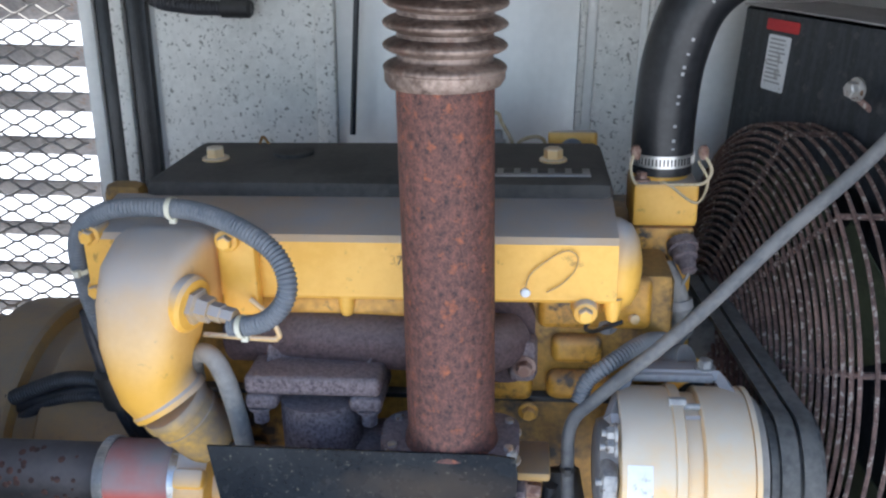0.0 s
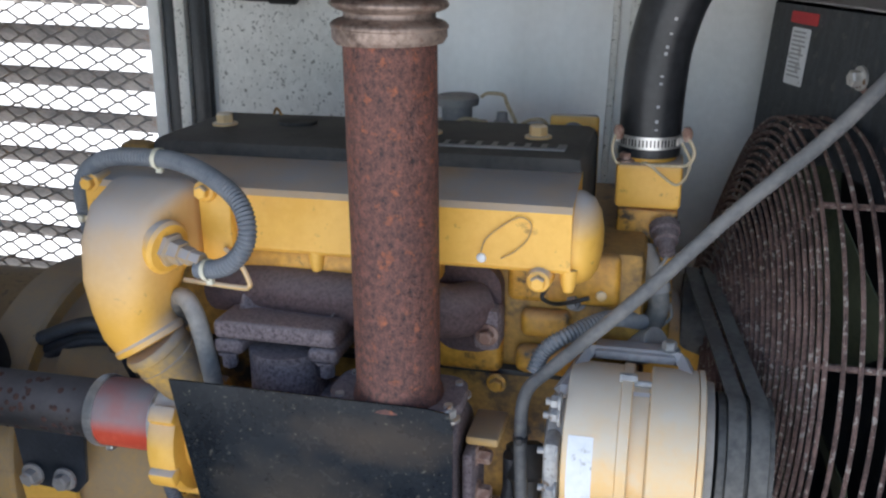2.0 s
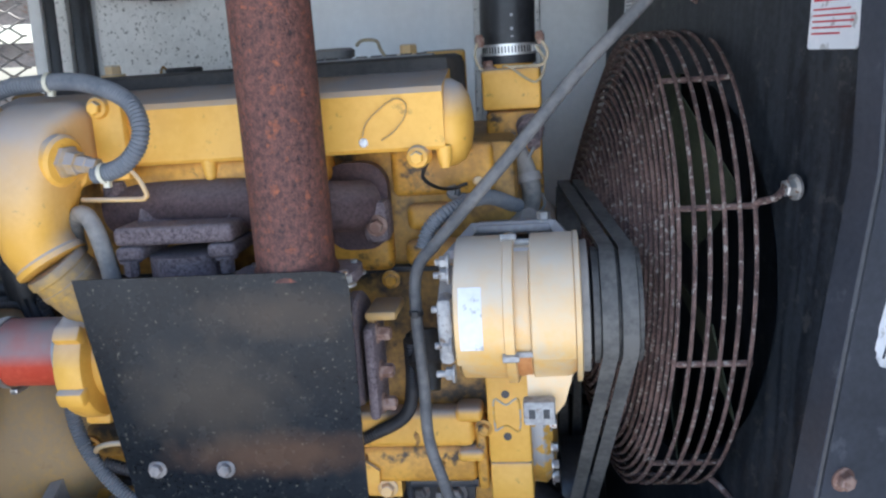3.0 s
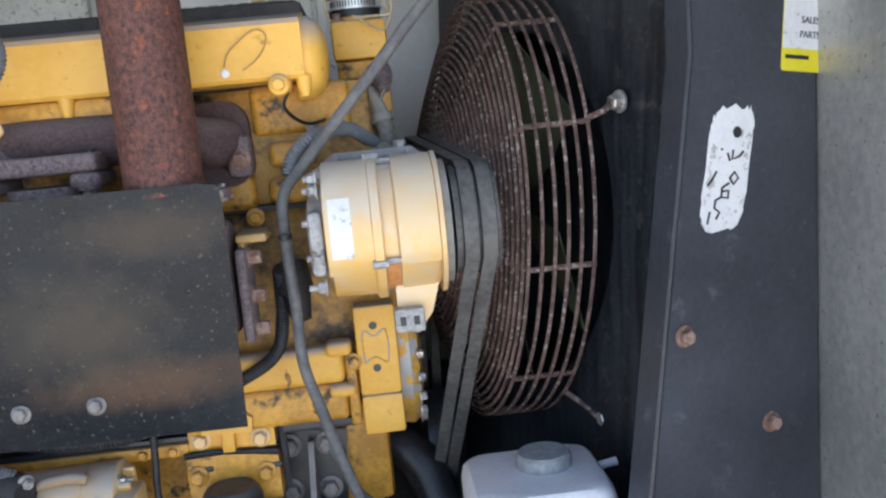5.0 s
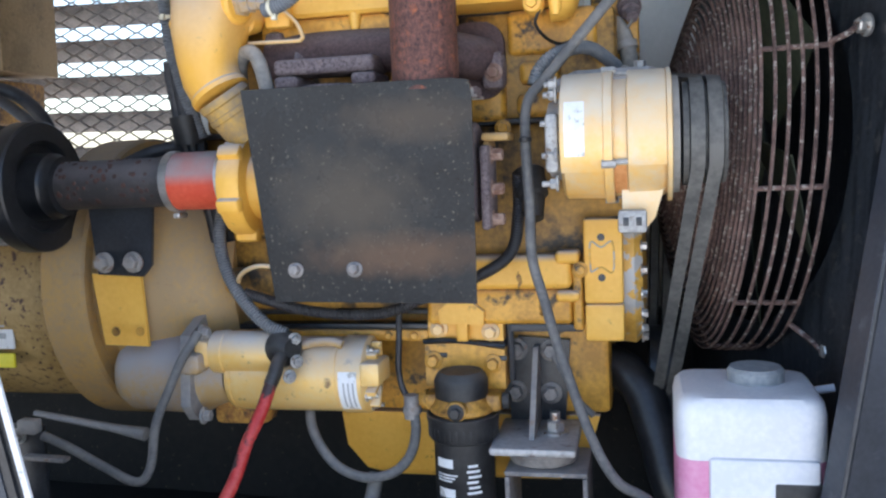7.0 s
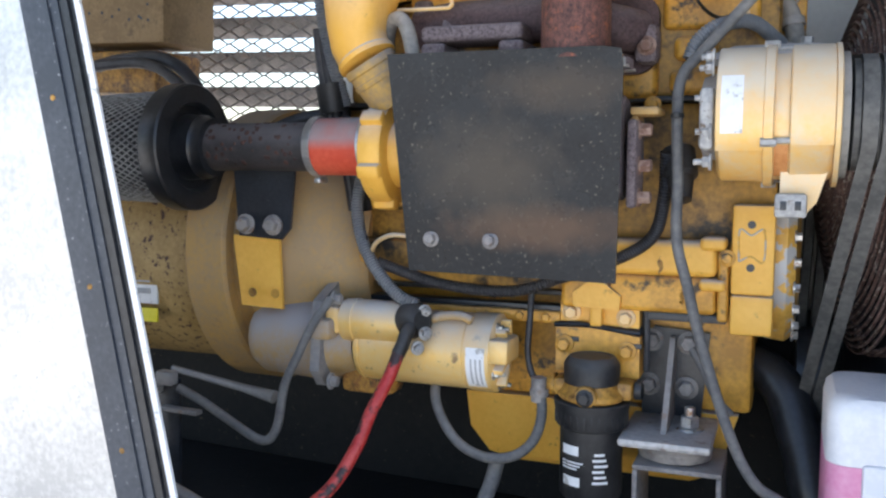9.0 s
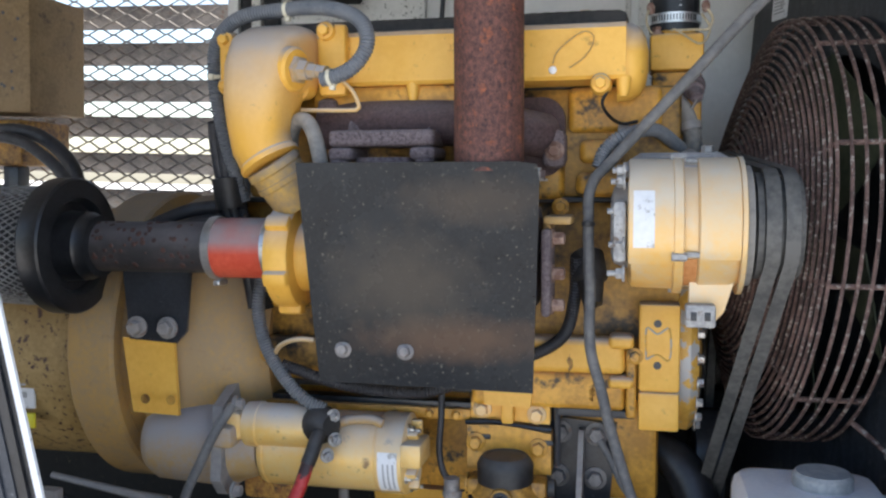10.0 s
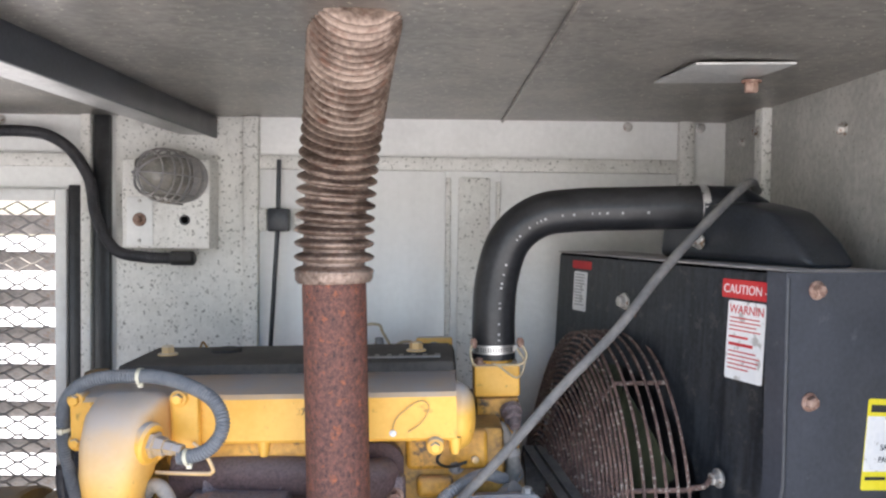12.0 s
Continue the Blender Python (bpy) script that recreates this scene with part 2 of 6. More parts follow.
PLASTIC_BLACK = surf("black_plastic", (0.012, 0.012, 0.013), (0.025, 0.025, 0.026), 0.5, scale=25, bump=0.1, dust=0.2)
CAPGREY = surf("grey_plastic_cap", (0.26, 0.28, 0.29), (0.36, 0.37, 0.37), 0.55, scale=30, bump=0.15)
TAN = surf("faded_tan_paint", (0.18, 0.115, 0.05), (0.26, 0.175, 0.085), 0.65, scale=8, bump=0.1, spots=(0.10, 0.065, 0.035), spot_scale=40, spot_size=0.30, spot_soft=0.1)
CREAM = surf("cream_nylon", (0.62, 0.57, 0.42), (0.70, 0.66, 0.52), 0.5, bump=0.05)
FLOOR = surf("oily_black_floor", (0.005, 0.005, 0.005), (0.014, 0.013, 0.012), 0.75, scale=6, fine=60, bump=0.3, spots=(0.10, 0.075, 0.05), spot_scale=90, spot_size=0.2)
CONCRETE = surf("pale_concrete", (0.46, 0.44, 0.41), (0.58, 0.56, 0.52), 0.9, scale=1.5, fine=40, bump=0.4)
PALE_METAL = surf("brushed_door_sheet", (0.44, 0.44, 0.435), (0.62, 0.62, 0.61), 0.38, metal=0.6, scale=5, fine=110, bump=0.04, spots=(0.36, 0.36, 0.35), spot_scale=170, spot_size=0.2)
WHITE = surf("white_label", (0.74, 0.75, 0.76), (0.82, 0.82, 0.82), 0.5, bump=0.02, spots=(0.45, 0.44, 0.42), spot_scale=40, spot_size=0.33)
LRED = surf("red_label_print", (0.50, 0.02, 0.03), (0.58, 0.04, 0.04), 0.5, bump=0.02)
LYELLOW = surf("yellow_label_print", (0.80, 0.68, 0.02), (0.85, 0.74, 0.05), 0.5, bump=0.02)
INK = surf("black_print", (0.02, 0.02, 0.025), (0.03, 0.03, 0.03), 0.6, bump=0.0)
PRINT_GREY = surf("grey_print", (0.35, 0.35, 0.36), (0.42, 0.42, 0.42), 0.6, bump=0.0)
PALEPRINT = surf("pale_print", (0.62, 0.60, 0.56), (0.70, 0.68, 0.64), 0.6, bump=0.0)
BROWNCAST = surf("oily_brown_casting", (0.11, 0.05, 0.015), (0.55, 0.29, 0.05), 0.5, scale=20, bump=0.3, contrast=0.7)
FANGREEN = surf("dark_green_fan_blade", (0.030, 0.038, 0.022), (0.06, 0.07, 0.04), 0.6, scale=10, bump=0.1)
POLY = surf("cloudy_white_polyethylene", (0.66, 0.67, 0.70), (0.76, 0.76, 0.77), 0.45, scale=9, bump=0.05)
POLY.node_tree.nodes["Principled BSDF"].inputs["Subsurface Weight"].default_value = 0.3
POLY.node_tree.nodes["Principled BSDF"].inputs["Subsurface Radius"].default_value = (0.02, 0.02, 0.02)
PINK = surf("pink_coolant_in_polyethylene", (0.62, 0.22, 0.38), (0.68, 0.32, 0.47), 0.45, scale=9, bump=0.05)
def scorch_and_sheen(m, centre, size, colour):
    """An uneven oval of another colour, for scorch marks and painted-in warm reflections."""
    t = m.node_tree
    N, L = t.nodes, t.links
    bsdf = N["Principled BSDF"]
    old = bsdf.inputs["Base Color"].links[0].from_socket
    co, mp, ln, nz, sm, rg, mx = (N.new(k) for k in ("ShaderNodeTexCoord", "ShaderNodeMapping", "ShaderNodeVectorMath", "ShaderNodeTexNoise", "ShaderNodeMath", "ShaderNodeMapRange", "ShaderNodeMix"))
    mp.inputs["Location"].default_value = [-c / s for c, s in zip(centre, size)]
    mp.inputs["Scale"].default_value = [1 / s for s in size]
    ln.operation, sm.operation, mx.data_type = 'LENGTH', 'MULTIPLY_ADD', 'RGBA'
    nz.inputs["Scale"].default_value, nz.inputs["Detail"].default_value = 30, 5
    L.new(co.outputs["Object"], mp.inputs["Vector"])
    L.new(mp.outputs[0], ln.inputs[0])
    L.new(co.outputs["Object"], nz.inputs["Vector"])
    L.new(nz.outputs[0], sm.inputs[0])
    sm.inputs[1].default_value = 0.9
    L.new(ln.outputs["Value"], sm.inputs[2])
    rg.inputs["From Min"].default_value, rg.inputs["From Max"].default_value = 0.75, 1.5
    rg.inputs["To Min"].default_value, rg.inputs["To Max"].default_value = 0.6, 0.0
    L.new(sm.outputs[0], rg.inputs["Value"])
    L.new(rg.outputs[0], mx.inputs["Factor"])
    L.new(old, mx.inputs["A"])
    mx.inputs["B"].default_value = (*colour, 1)
    L.new(mx.outputs["Result"], bsdf.inputs["Base Color"])


# brown scorch low down; the upper ovals also paint warm reflections into the plate
scorch_and_sheen(SHIELD, (0.05, 0, 0.070), (0.17, 0.2, 0.040), (0.14, 0.078, 0.044))
scorch_and_sheen(SHIELD, (-0.02, 0, 0.150), (0.125, 0.2, 0.090), (0.080, 0.064, 0.047))
scorch_and_sheen(SHIELD, (0.09, 0, 0.265), (0.13, 0.2, 0.040), (0.080, 0.058, 0.040))
GLASS = surf("dusty_lamp_glass", (0.20, 0.19, 0.17), (0.30, 0.28, 0.25), 0.25, scale=20, bump=0.05)

# ---- mesh helpers ----
ORIGIN = {}


def thing(name, base, label, category, group="", kind=""):
    """An empty at the base of a thing; its parts hang under it."""
    ob = new(name)
    ob.empty_display_size = 0.05
    ob.location = base
    ORIGIN[ob] = Vector(base)
    return tagged(ob, label, category, group, kind)


def finish(bm, origin, material, name, angle=38):
    bmesh.ops.recalc_face_normals(bm, faces=bm.faces)
    bmesh.ops.translate(bm, verts=bm.verts, vec=-Vector(origin))
    me = bpy.data.meshes.new(name)
    bm.to_mesh(me)
    bm.free()
    for p in me.polygons:
        p.use_smooth = True
    me.set_sharp_from_angle(angle=radians(angle))
    me.materials.append(material)
    return me


def part(name, bm, material, parent, label="", angle=38):
    origin = ORIGIN[parent]
    ob = new(name, finish(bm, origin, material, name, angle))
    ob.parent = parent
    ORIGIN[ob] = origin
    return tagged(ob, label)


def single(name, bm, material, base, label, category, group="", kind="", angle=38):
    """A thing of one mesh, with its origin at its base."""
    ob = new(name, finish(bm, base, material, name, angle))
    ob.location = base
    ORIGIN[ob] = Vector(base)
    return tagged(ob, label, category, group, kind)


def B():
    return bmesh.new()


def box(bm, lo, hi, bevel=0.0, m=None, seg=2):
    c = [(a + b) / 2 for a, b in zip(lo, hi)]
    d = [abs(b - a) for a, b in zip(lo, hi)]
    t = bmesh.new()
    bmesh.ops.create_cube(t, size=1.0, matrix=Matrix.Translation(c) @ Matrix.Diagonal((*d, 1)))
    if bevel:
        bmesh.ops.bevel(t, geom=t.edges[:], offset=min(bevel, min(d) * 0.45), segments=seg, profile=0.5, affect='EDGES')
    if m is not None:
        bmesh.ops.transform(t, matrix=m, verts=t.verts)
    add(bm, t)
    return bm


def add(bm, t):
    """Adds the mesh t to bm."""
    t.verts.index_update()
    vs = [bm.verts.new(v.co) for v in t.verts]
    for f in t.faces:
        try:
            bm.faces.new([vs[v.index] for v in f.verts])
        except ValueError:
            pass
    t.free()


def frame_of(axis):
    a = Vector(axis).normalized()
    u = a.cross(Vector((0, 0, 1)) if abs(a.z) < 0.9 else Vector((0, 1, 0))).normalized()
    return a, u, a.cross(u)


def lathe(bm, origin, axis, profile, seg=32, cap=True, spin=0.0):
    """A turned body: profile rows are distance along the axis and radius."""
    a, u, v = frame_of(axis)
    o = Vector(origin)
    rings = []
    for d, r in profile:
        rings.append([bm.verts.new(o + a * d + (u * math.cos(k * math.tau / seg + spin) + v * math.sin(k * math.tau / seg + spin)) * max(r, 1e-5)) for k in range(seg)])
    for p, q in zip(rings, rings[1:]):
        for k in range(seg):
            bm.faces.new((p[k], p[(k + 1) % seg], q[(k + 1) % seg], q[k]))
    if cap:
        bm.faces.new(rings[0][::-1])
        bm.faces.new(rings[-1])
    return bm


def smooth(pts, n=6):
    """Catmull-Rom points through pts."""
    P = [Vector(p) for p in pts]
    P = [P[0] * 2 - P[1]] + P + [P[-1] * 2 - P[-2]]
    out = []
    for i in range(1, len(P) - 2):
        a, b, c, d = P[i - 1:i + 3]
        for k in range(n):
            t = k / n
            out.append(0.5 * ((2 * b) + (c - a) * t + (2 * a - 5 * b + 4 * c - d) * t * t + (3 * b - a - 3 * c + d) * t ** 3))
    out.append(P[-2])
    return out


def tube(bm, pts, r, seg=12, radii=None, closed=False, cap=True):
    """A tube of radius r along pts (radii: one for each point)."""
    P = [Vector(p) for p in pts]
    n = len(P)
    tang = []
    for i in range(n):
        a = P[(i - 1) % n] if closed or i else P[0]
        b = P[(i + 1) % n] if closed or i < n - 1 else P[-1]
        tang.append((b - a).normalized())
    _, u, _ = frame_of(tang[0])
    rings = []
    for i in range(n):
        t = tang[i]
        u = (u - t * u.dot(t)).normalized()
        v = t.cross(u)
        rad = radii[i] if radii else r
        rings.append([bm.verts.new(P[i] + (u * math.cos(k * math.tau / seg) + v * math.sin(k * math.tau / seg)) * rad) for k in range(seg)])
    pairs = list(zip(rings, rings[1:])) + ([(rings[-1], rings[0])] if closed else [])
    for p, q in pairs:
        for k in range(seg):
            bm.faces.new((p[k], p[(k + 1) % seg], q[(k + 1) % seg], q[k]))
    if cap and not closed:
        bm.faces.new(rings[0][::-1])
        bm.faces.new(rings[-1])
    return bm


def corrugated(bm, pts, r, pitch=0.0048, depth=0.17, seg=14):
    """A split conduit: a tube whose radius waves along its length."""
    P = smooth(pts, 10)
    L = [0.0]
    for a, b in zip(P, P[1:]):
        L.append(L[-1] + (b - a).length)
    n = max(int(L[-1] / pitch * 2), 4)
    out, rad, j = [], [], 0
    for i in range(n + 1):
        s = L[-1] * i / n
        while j < len(L) - 2 and L[j + 1] < s:
            j += 1
        k = (s - L[j]) / max(L[j + 1] - L[j], 1e-9)
        out.append(P[j].lerp(P[j + 1], k))
        rad.append(r * (1 - depth * (i % 2)))
    return tube(bm, out, r, seg, rad)


def sheet(bm, poly, depth, m=None):
    """A plate: the outline poly of (x, z), from y = 0 to y = depth, then placed by m."""
    t = bmesh.new()
    a = [t.verts.new((x, 0, z)) for x, z in poly]
    b = [t.verts.new((x, depth, z)) for x, z in poly]
    t.faces.new(a)
    t.faces.new(b[::-1])
    n = len(poly)
    for i in range(n):
        t.faces.new((a[i], b[i], b[(i + 1) % n], a[(i + 1) % n]))
    if m is not None:
        bmesh.ops.transform(t, matrix=m, verts=t.verts)
    add(bm, t)
    return bm


def loft(bm, loops, cap=True):
    """A skin through loops of equally many points."""
    rings = [[bm.verts.new(p) for p in l] for l in loops]
    n = len(rings[0])
    for p, q in zip(rings, rings[1:]):
        for k in range(n):
            bm.faces.new((p[k], p[(k + 1) % n], q[(k + 1) % n], q[k]))
    if cap:
        bm.faces.new(rings[0][::-1])
        bm.faces.new(rings[-1])
    return bm


def rrect(w, h, r, n=4):
    """A rectangle with round corners, centred, as (a, b) pairs."""
    out = []
    for cx, cy, s in ((w / 2 - r, h / 2 - r, 0), (-w / 2 + r, h / 2 - r, 90), (-w / 2 + r, -h / 2 + r, 180), (w / 2 - r, -h / 2 + r, 270)):
        for k in range(n + 1):
            a = radians(s + 90 * k / n)
            out.append((cx + r * math.cos(a), cy + r * math.sin(a)))
    return out


def bolt(bm, pos, way, r=0.008, washer=True, h=None):
    """A hexagon head with a washer and a slightly domed top."""
    h = h or r * 1.1
    p = 0.0
    if washer:
        lathe(bm, pos, way, [(-0.001, r * 1.45), (r * 0.22, r * 1.45), (r * 0.3, r * 1.3)], 16)
        p = r * 0.28
    lathe(bm, pos, way, [(p, r), (p + h * 0.85, r), (p + h, r * 0.82)], 6, spin=random.random())
    return bm


def stud(bm, pos, way, r=0.007, length=0.012):
    bolt(bm, pos, way, r)
    lathe(bm, pos, way, [(r, r * 0.55), (r + length, r * 0.55), (r + length * 1.05, r * 0.4)], 10)
    return bm


def bolt_part(parent, pos, way, r=0.008, material=None, name="bolt"):
    return part(name, bolt(B(), pos, way, r), material or STEEL, parent)


def tie(bm, pos, way, r):
    """A cable tie round a tube at pos that runs along way, with its square lock."""
    lathe(bm, Vector(pos) - Vector(way).normalized() * 0.003, way, [(0, r * 1.02), (0, r * 1.12), (0.006, r * 1.12), (0.006, r * 1.02)], 16, cap=False)
    a, u, v = frame_of(way)
    c = Vector(pos) + v * r * 1.15
    box(bm, c - Vector((0.004, 0.004, 0.004)), c + Vector((0.004, 0.004, 0.005)), 0.001)
    return bm


def clamp_band(bm, c, way, r, w=0.014):
    """A worm-drive hose clamp: the band with its screw house."""
    a, u, v = frame_of(way)
    c = Vector(c)
    lathe(bm, c - a * w / 2, way, [(0, r), (0, r + 0.0015), (w, r + 0.0015), (w, r)], 40, cap=False)
    for k in range(36):
        g = k * math.tau / 36
        d = u * math.cos(g) + v * math.sin(g)
        s = a.cross(d)
        q = c + d * (r + 0.0017)
        m = Matrix((( s.x, a.x, d.x, q.x), (s.y, a.y, d.y, q.y), (s.z, a.z, d.z, q.z), (0, 0, 0, 1)))
        box(bm, (-0.0012, -w * 0.3, -0.0005), (0.0012, w * 0.3, 0.0006), 0, m)
    return bm


def letters(text, size, m, material, parent, name="lettering", align='LEFT'):
    """Raised lettering, turned into a mesh part."""
    cu = bpy.data.curves.new("lettering", 'FONT')
    cu.body, cu.size, cu.extrude, cu.align_x = text, size, 0.0004, align
    ob = bpy.data.objects.new("lettering", cu)
    scene.collection.objects.link(ob)
    dg = bpy.context.evaluated_depsgraph_get()
    me = bpy.data.meshes.new_from_object(ob.evaluated_get(dg))
    bpy.data.objects.remove(ob)
    me.transform(Matrix.Translation(-ORIGIN[parent]) @ m)
    me.materials.clear()
    me.materials.append(material)
    o = new(name, me)
    o.parent = parent
    ORIGIN[o] = ORIGIN[parent]
    return o


# ---- setting ----
X0, X1, YF, YB, Z0, Z1 = -2.2, 0.835, 0.45, 1.73, 0.2, 1.808
single("ground", box(B(), (-60, -60, -0.2), (60, 60, 0.0)), CONCRETE, (0, 0, 0), "pale sunlit concrete ground around the enclosure", "ground", kind="structure")
bm = B()
box(bm, (X0, YF, 0.02), (X1, YB, Z0), 0.004)
single("floor", bm, FLOOR, (0, 1, 0), "oily black steel base under the engine", "floor", kind="structure")

wall = thing("wall_north", (0, YB, Z0), "galvanised sheet steel back wall with posts and rails", "wall", kind="structure")
LX0, LX1, LZ0, LZ1 = -1.85, -0.765, 0.5, 1.6
bm = B()
box(bm, (LX1, YB, Z0), (X1 + 0.03, YB + 0.03, Z1))
box(bm, (LX0, YB, LZ1), (LX1, YB + 0.03, Z1))
box(bm, (LX0, YB, Z0), (LX1, YB + 0.03, LZ0))
box(bm, (X0 - 0.03, YB, Z0), (LX0, YB + 0.03, Z1))
part("wall_sheet", bm, GALV, wall)
part("centre_panel", box(B(), (-0.280, YB - 0.004, Z0), (0.165, YB + 0.002, 1.683), 0.0015), WALLSHEET, wall, "galvanised panel with bright reflection streaks painted in")
part("dull_panel", box(B(), (0.297, YB - 0.004, Z0), (0.719, YB + 0.002, 1.683), 0.0015), DULLSHEET, wall)
part("stained_panel", box(B(), (-0.625, YB - 0.006, Z0), (-0.318, YB + 0.002, Z1), 0.002), GALV_SPOT, wall)
part("stained_panel", box(B(), (0.196, YB - 0.014, Z0), (0.272, YB + 0.002, 1.668), 0.003), GALV_SPOT, wall)
for a, b, z0, z1, d in ((-0.317, -0.281, Z0, Z1, 0.022), (0.720, 0.756, Z0, Z1, 0.022), (-0.700, -0.676, Z0, Z1, 0.03), (0.166, 0.178, Z0, 1.668, 0.012), (0.286, 0.296, Z0, 1.66, 0.012)):
    part("post", box(B(), (a, YB - d, z0), (b, YB + 0.001, z1), 0.003), GALV_SPOT, wall)
part("seal", box(B(), (-0.672, YB - 0.022, Z0), (-0.634, YB + 0.001, Z1), 0.004), RUBBER, wall, "dark rubber door seal")
part("seal", box(B(), (-0.7355, YB - 0.012, Z0), (-0.7015, YB + 0.001, 1.64), 0.003), RUBBER, wall, "dark rubber door seal")
part("rail", box(B(), (-0.280, YB - 0.016, 1.684), (0.719, YB + 0.001, 1.716), 0.003), GALV_SPOT, wall)
part("rail", box(B(), (-1.9, YB - 0.016, 1.684), (-0.702, YB + 0.001, 1.716), 0.003), GALV_SPOT, wall)
for x in (-0.565, -0.392, 0.600, 0.775, -0.9, -1.3):
    bolt_part(wall, (x, YB - 0.006 if -0.62 < x < -0.32 else YB, 1.795), (0, -1, 0), 0.008)

# louvred opening with its expanded mesh
louver = thing("window_1", (LX0, YB, LZ0), "louvred steel air inlet behind an expanded metal screen", "louver", kind="structure")
blade = B()
sheet(blade, [(0, 0), (LX1 - LX0, 0), (LX1 - LX0, 0.004), (0, 0.004)], 0.072)
n = int((LZ1 - LZ0) / 0.092)
first = None
for i in range(n + 1):
    z = LZ0 + 0.01 + i * 0.092
    m = pose(LX0, YB + 0.032, z + 0.045, -42, 0, 0)
    if first is None:
        bmesh.ops.transform(blade, matrix=m, verts=blade.verts)
        first = part("louver_blade", blade, MOUNT, louver)
        z_first = z
    else:
        o = new("louver_blade", first.data)
        o.parent, o.location = louver, (0, 0, z - z_first)
def screen(x0, x1, z0, z1, y, cw=0.072, h=0.0165, r=0.0025):
    """Expanded metal: strands that zigzag and touch their neighbours, flattened at the knuckles."""
    bm = B()
    cols = int((x1 - x0) / cw * 2)
    for i in range(int((z1 - z0) / h) + 1):
        pts, radii = [], []
        for k in range(cols):
            up = (k + i) % 2
            z = z0 + i * h + (h / 2 if up else -h / 2)
            for d in (-0.10, 0.10):
                pts.append((x0 + (k + 0.5 + d) * cw / 2, y + (0.0025 if up else -0.0025), min(max(z0, z), z1)))
                radii.append(r)
        tube(bm, pts, r, 4, radii, cap=False)
    return bm
part("screen", screen(LX0, LX1, LZ0, LZ1, YB - 0.008), GREYCAST, louver, "expanded steel mesh with diamond openings")
for lo, hi in (((LX1, YB - 0.02, LZ0), (LX1 + 0.027, YB + 0.001, LZ1 + 0.03)), ((LX0, YB - 0.02, LZ1 + 0.001), (LX1 - 0.001, YB + 0.001, LZ1 + 0.03)), ((LX0, YB - 0.02, LZ0 - 0.03), (LX1 - 0.001, YB + 0.001, LZ0 - 0.001))):
    part("screen_frame", box(B(), lo, hi, 0.003), GALV, louver)

wall_e = thing("wall_east", (X1, 1.0, Z0), "galvanised sheet steel end wall beside the radiator", "wall", kind="structure")
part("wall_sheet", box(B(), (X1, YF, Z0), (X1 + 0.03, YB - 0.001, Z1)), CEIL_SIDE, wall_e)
part("post", box(B(), (X1 - 0.02, 1.43, Z0), (X1 + 0.001, 1.475, Z1), 0.003), GALV_SPOT, wall_e)
for y, z in ((1.452, 1.76), (1.1, 1.73), (1.6, 1.75)):
    bolt_part(wall_e, (X1 - (0.02 if abs(y - 1.452) < 0.01 else 0), y, z), (-1, 0, 0), 0.009)
single("wall_west", box(B(), (X0 - 0.03, YF, Z0), (X0, YB - 0.001, Z1)), GALV, (X0, 1, Z0), "galvanised sheet steel end wall beside the generator", "wall", kind="structure")

roof = thing("ceiling", (0, 1, Z1), "dirty galvanised sheet steel roof seen from below", "ceiling", kind="structure")
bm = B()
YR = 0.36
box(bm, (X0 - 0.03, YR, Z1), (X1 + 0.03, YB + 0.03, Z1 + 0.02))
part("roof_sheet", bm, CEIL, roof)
# one angle beam: pale flange and black web paint its lighter and shaded faces
part("roof_beam", box(B(), (-0.470, YR, Z1 - 0.045), (-0.392, YB, Z1 - 0.040), 0.001), PALE_METAL, roof)
part("roof_beam", box(B(), (-0.391, YR, Z1 - 0.052), (-0.382, YB, Z1 - 0.001), 0.002), BLACK, roof)
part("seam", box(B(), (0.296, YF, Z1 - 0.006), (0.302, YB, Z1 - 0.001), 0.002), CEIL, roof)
part("front_lip", box(B(), (X0 - 0.03, YR - 0.02, Z1 - 0.03), (X1 + 0.03, YR - 0.001, Z1 + 0.02), 0.004), GALV, roof)
hatch = thing("roof_hatch", (0.60, 1.0, Z1 - 0.012), "square galvanised patch plate bolted under the roof", "plate", kind="structure")
bm = B()
sheet(bm, [(0, 0), (0.150, 0), (0.150, 0.003), (0, 0.003)], 0.205, pose(0.520, 0.885, Z1 - 0.010, 1.0, -1.5, 3))
part("plate", bm, PALE_METAL, hatch)
part("bolt", bolt(B(), (0.655, 1.04, Z1 - 0.008), (0, 0, -1), 0.011, h=0.016), RUSTBOLT, hatch)

single("skid_rail", box(B(), (X0 + 0.02, 1.52, Z0), (0.5, 1.58, 0.66), 0.006), FLOOR, (-0.8, 1.55, Z0), "black steel skid rail behind the generator", "rail", kind="structure")

# open door at the generator end, its edge slanting
door = thing("door_1", (-0.6, 0.61, Z0), "pale brushed sheet door with a dark rubber seal along its edge", "door", kind="structure")
def slanted(w0, w1, y0, y1):
    f = lambda z, w: -0.551 - 0.2345 * (z - 1.139) - w
    b = B()
    pts = [(f(0.2, w1), 0.2), (f(0.2, w0), 0.2), (f(1.8, w0), 1.8), (f(1.8, w1), 1.8)]
    return sheet(b, pts, y1 - y0, pose(0, y0, 0))
part("edge_strip", slanted(0.001, 0.010, 0.585, 0.589), WHITE, door, "cream painted edge strip")
part("seal", slanted(0.0102, 0.037, 0.588, 0.600), RUBBER, door, "black rubber seal")
part("seal_bead", slanted(0.020, 0.024, 0.584, 0.5878), RUBBER, door)
part("frame", slanted(0.0372, 0.099, 0.586, 0.600), DARKSTEEL, door, "dark blue-grey steel door frame with rivets")
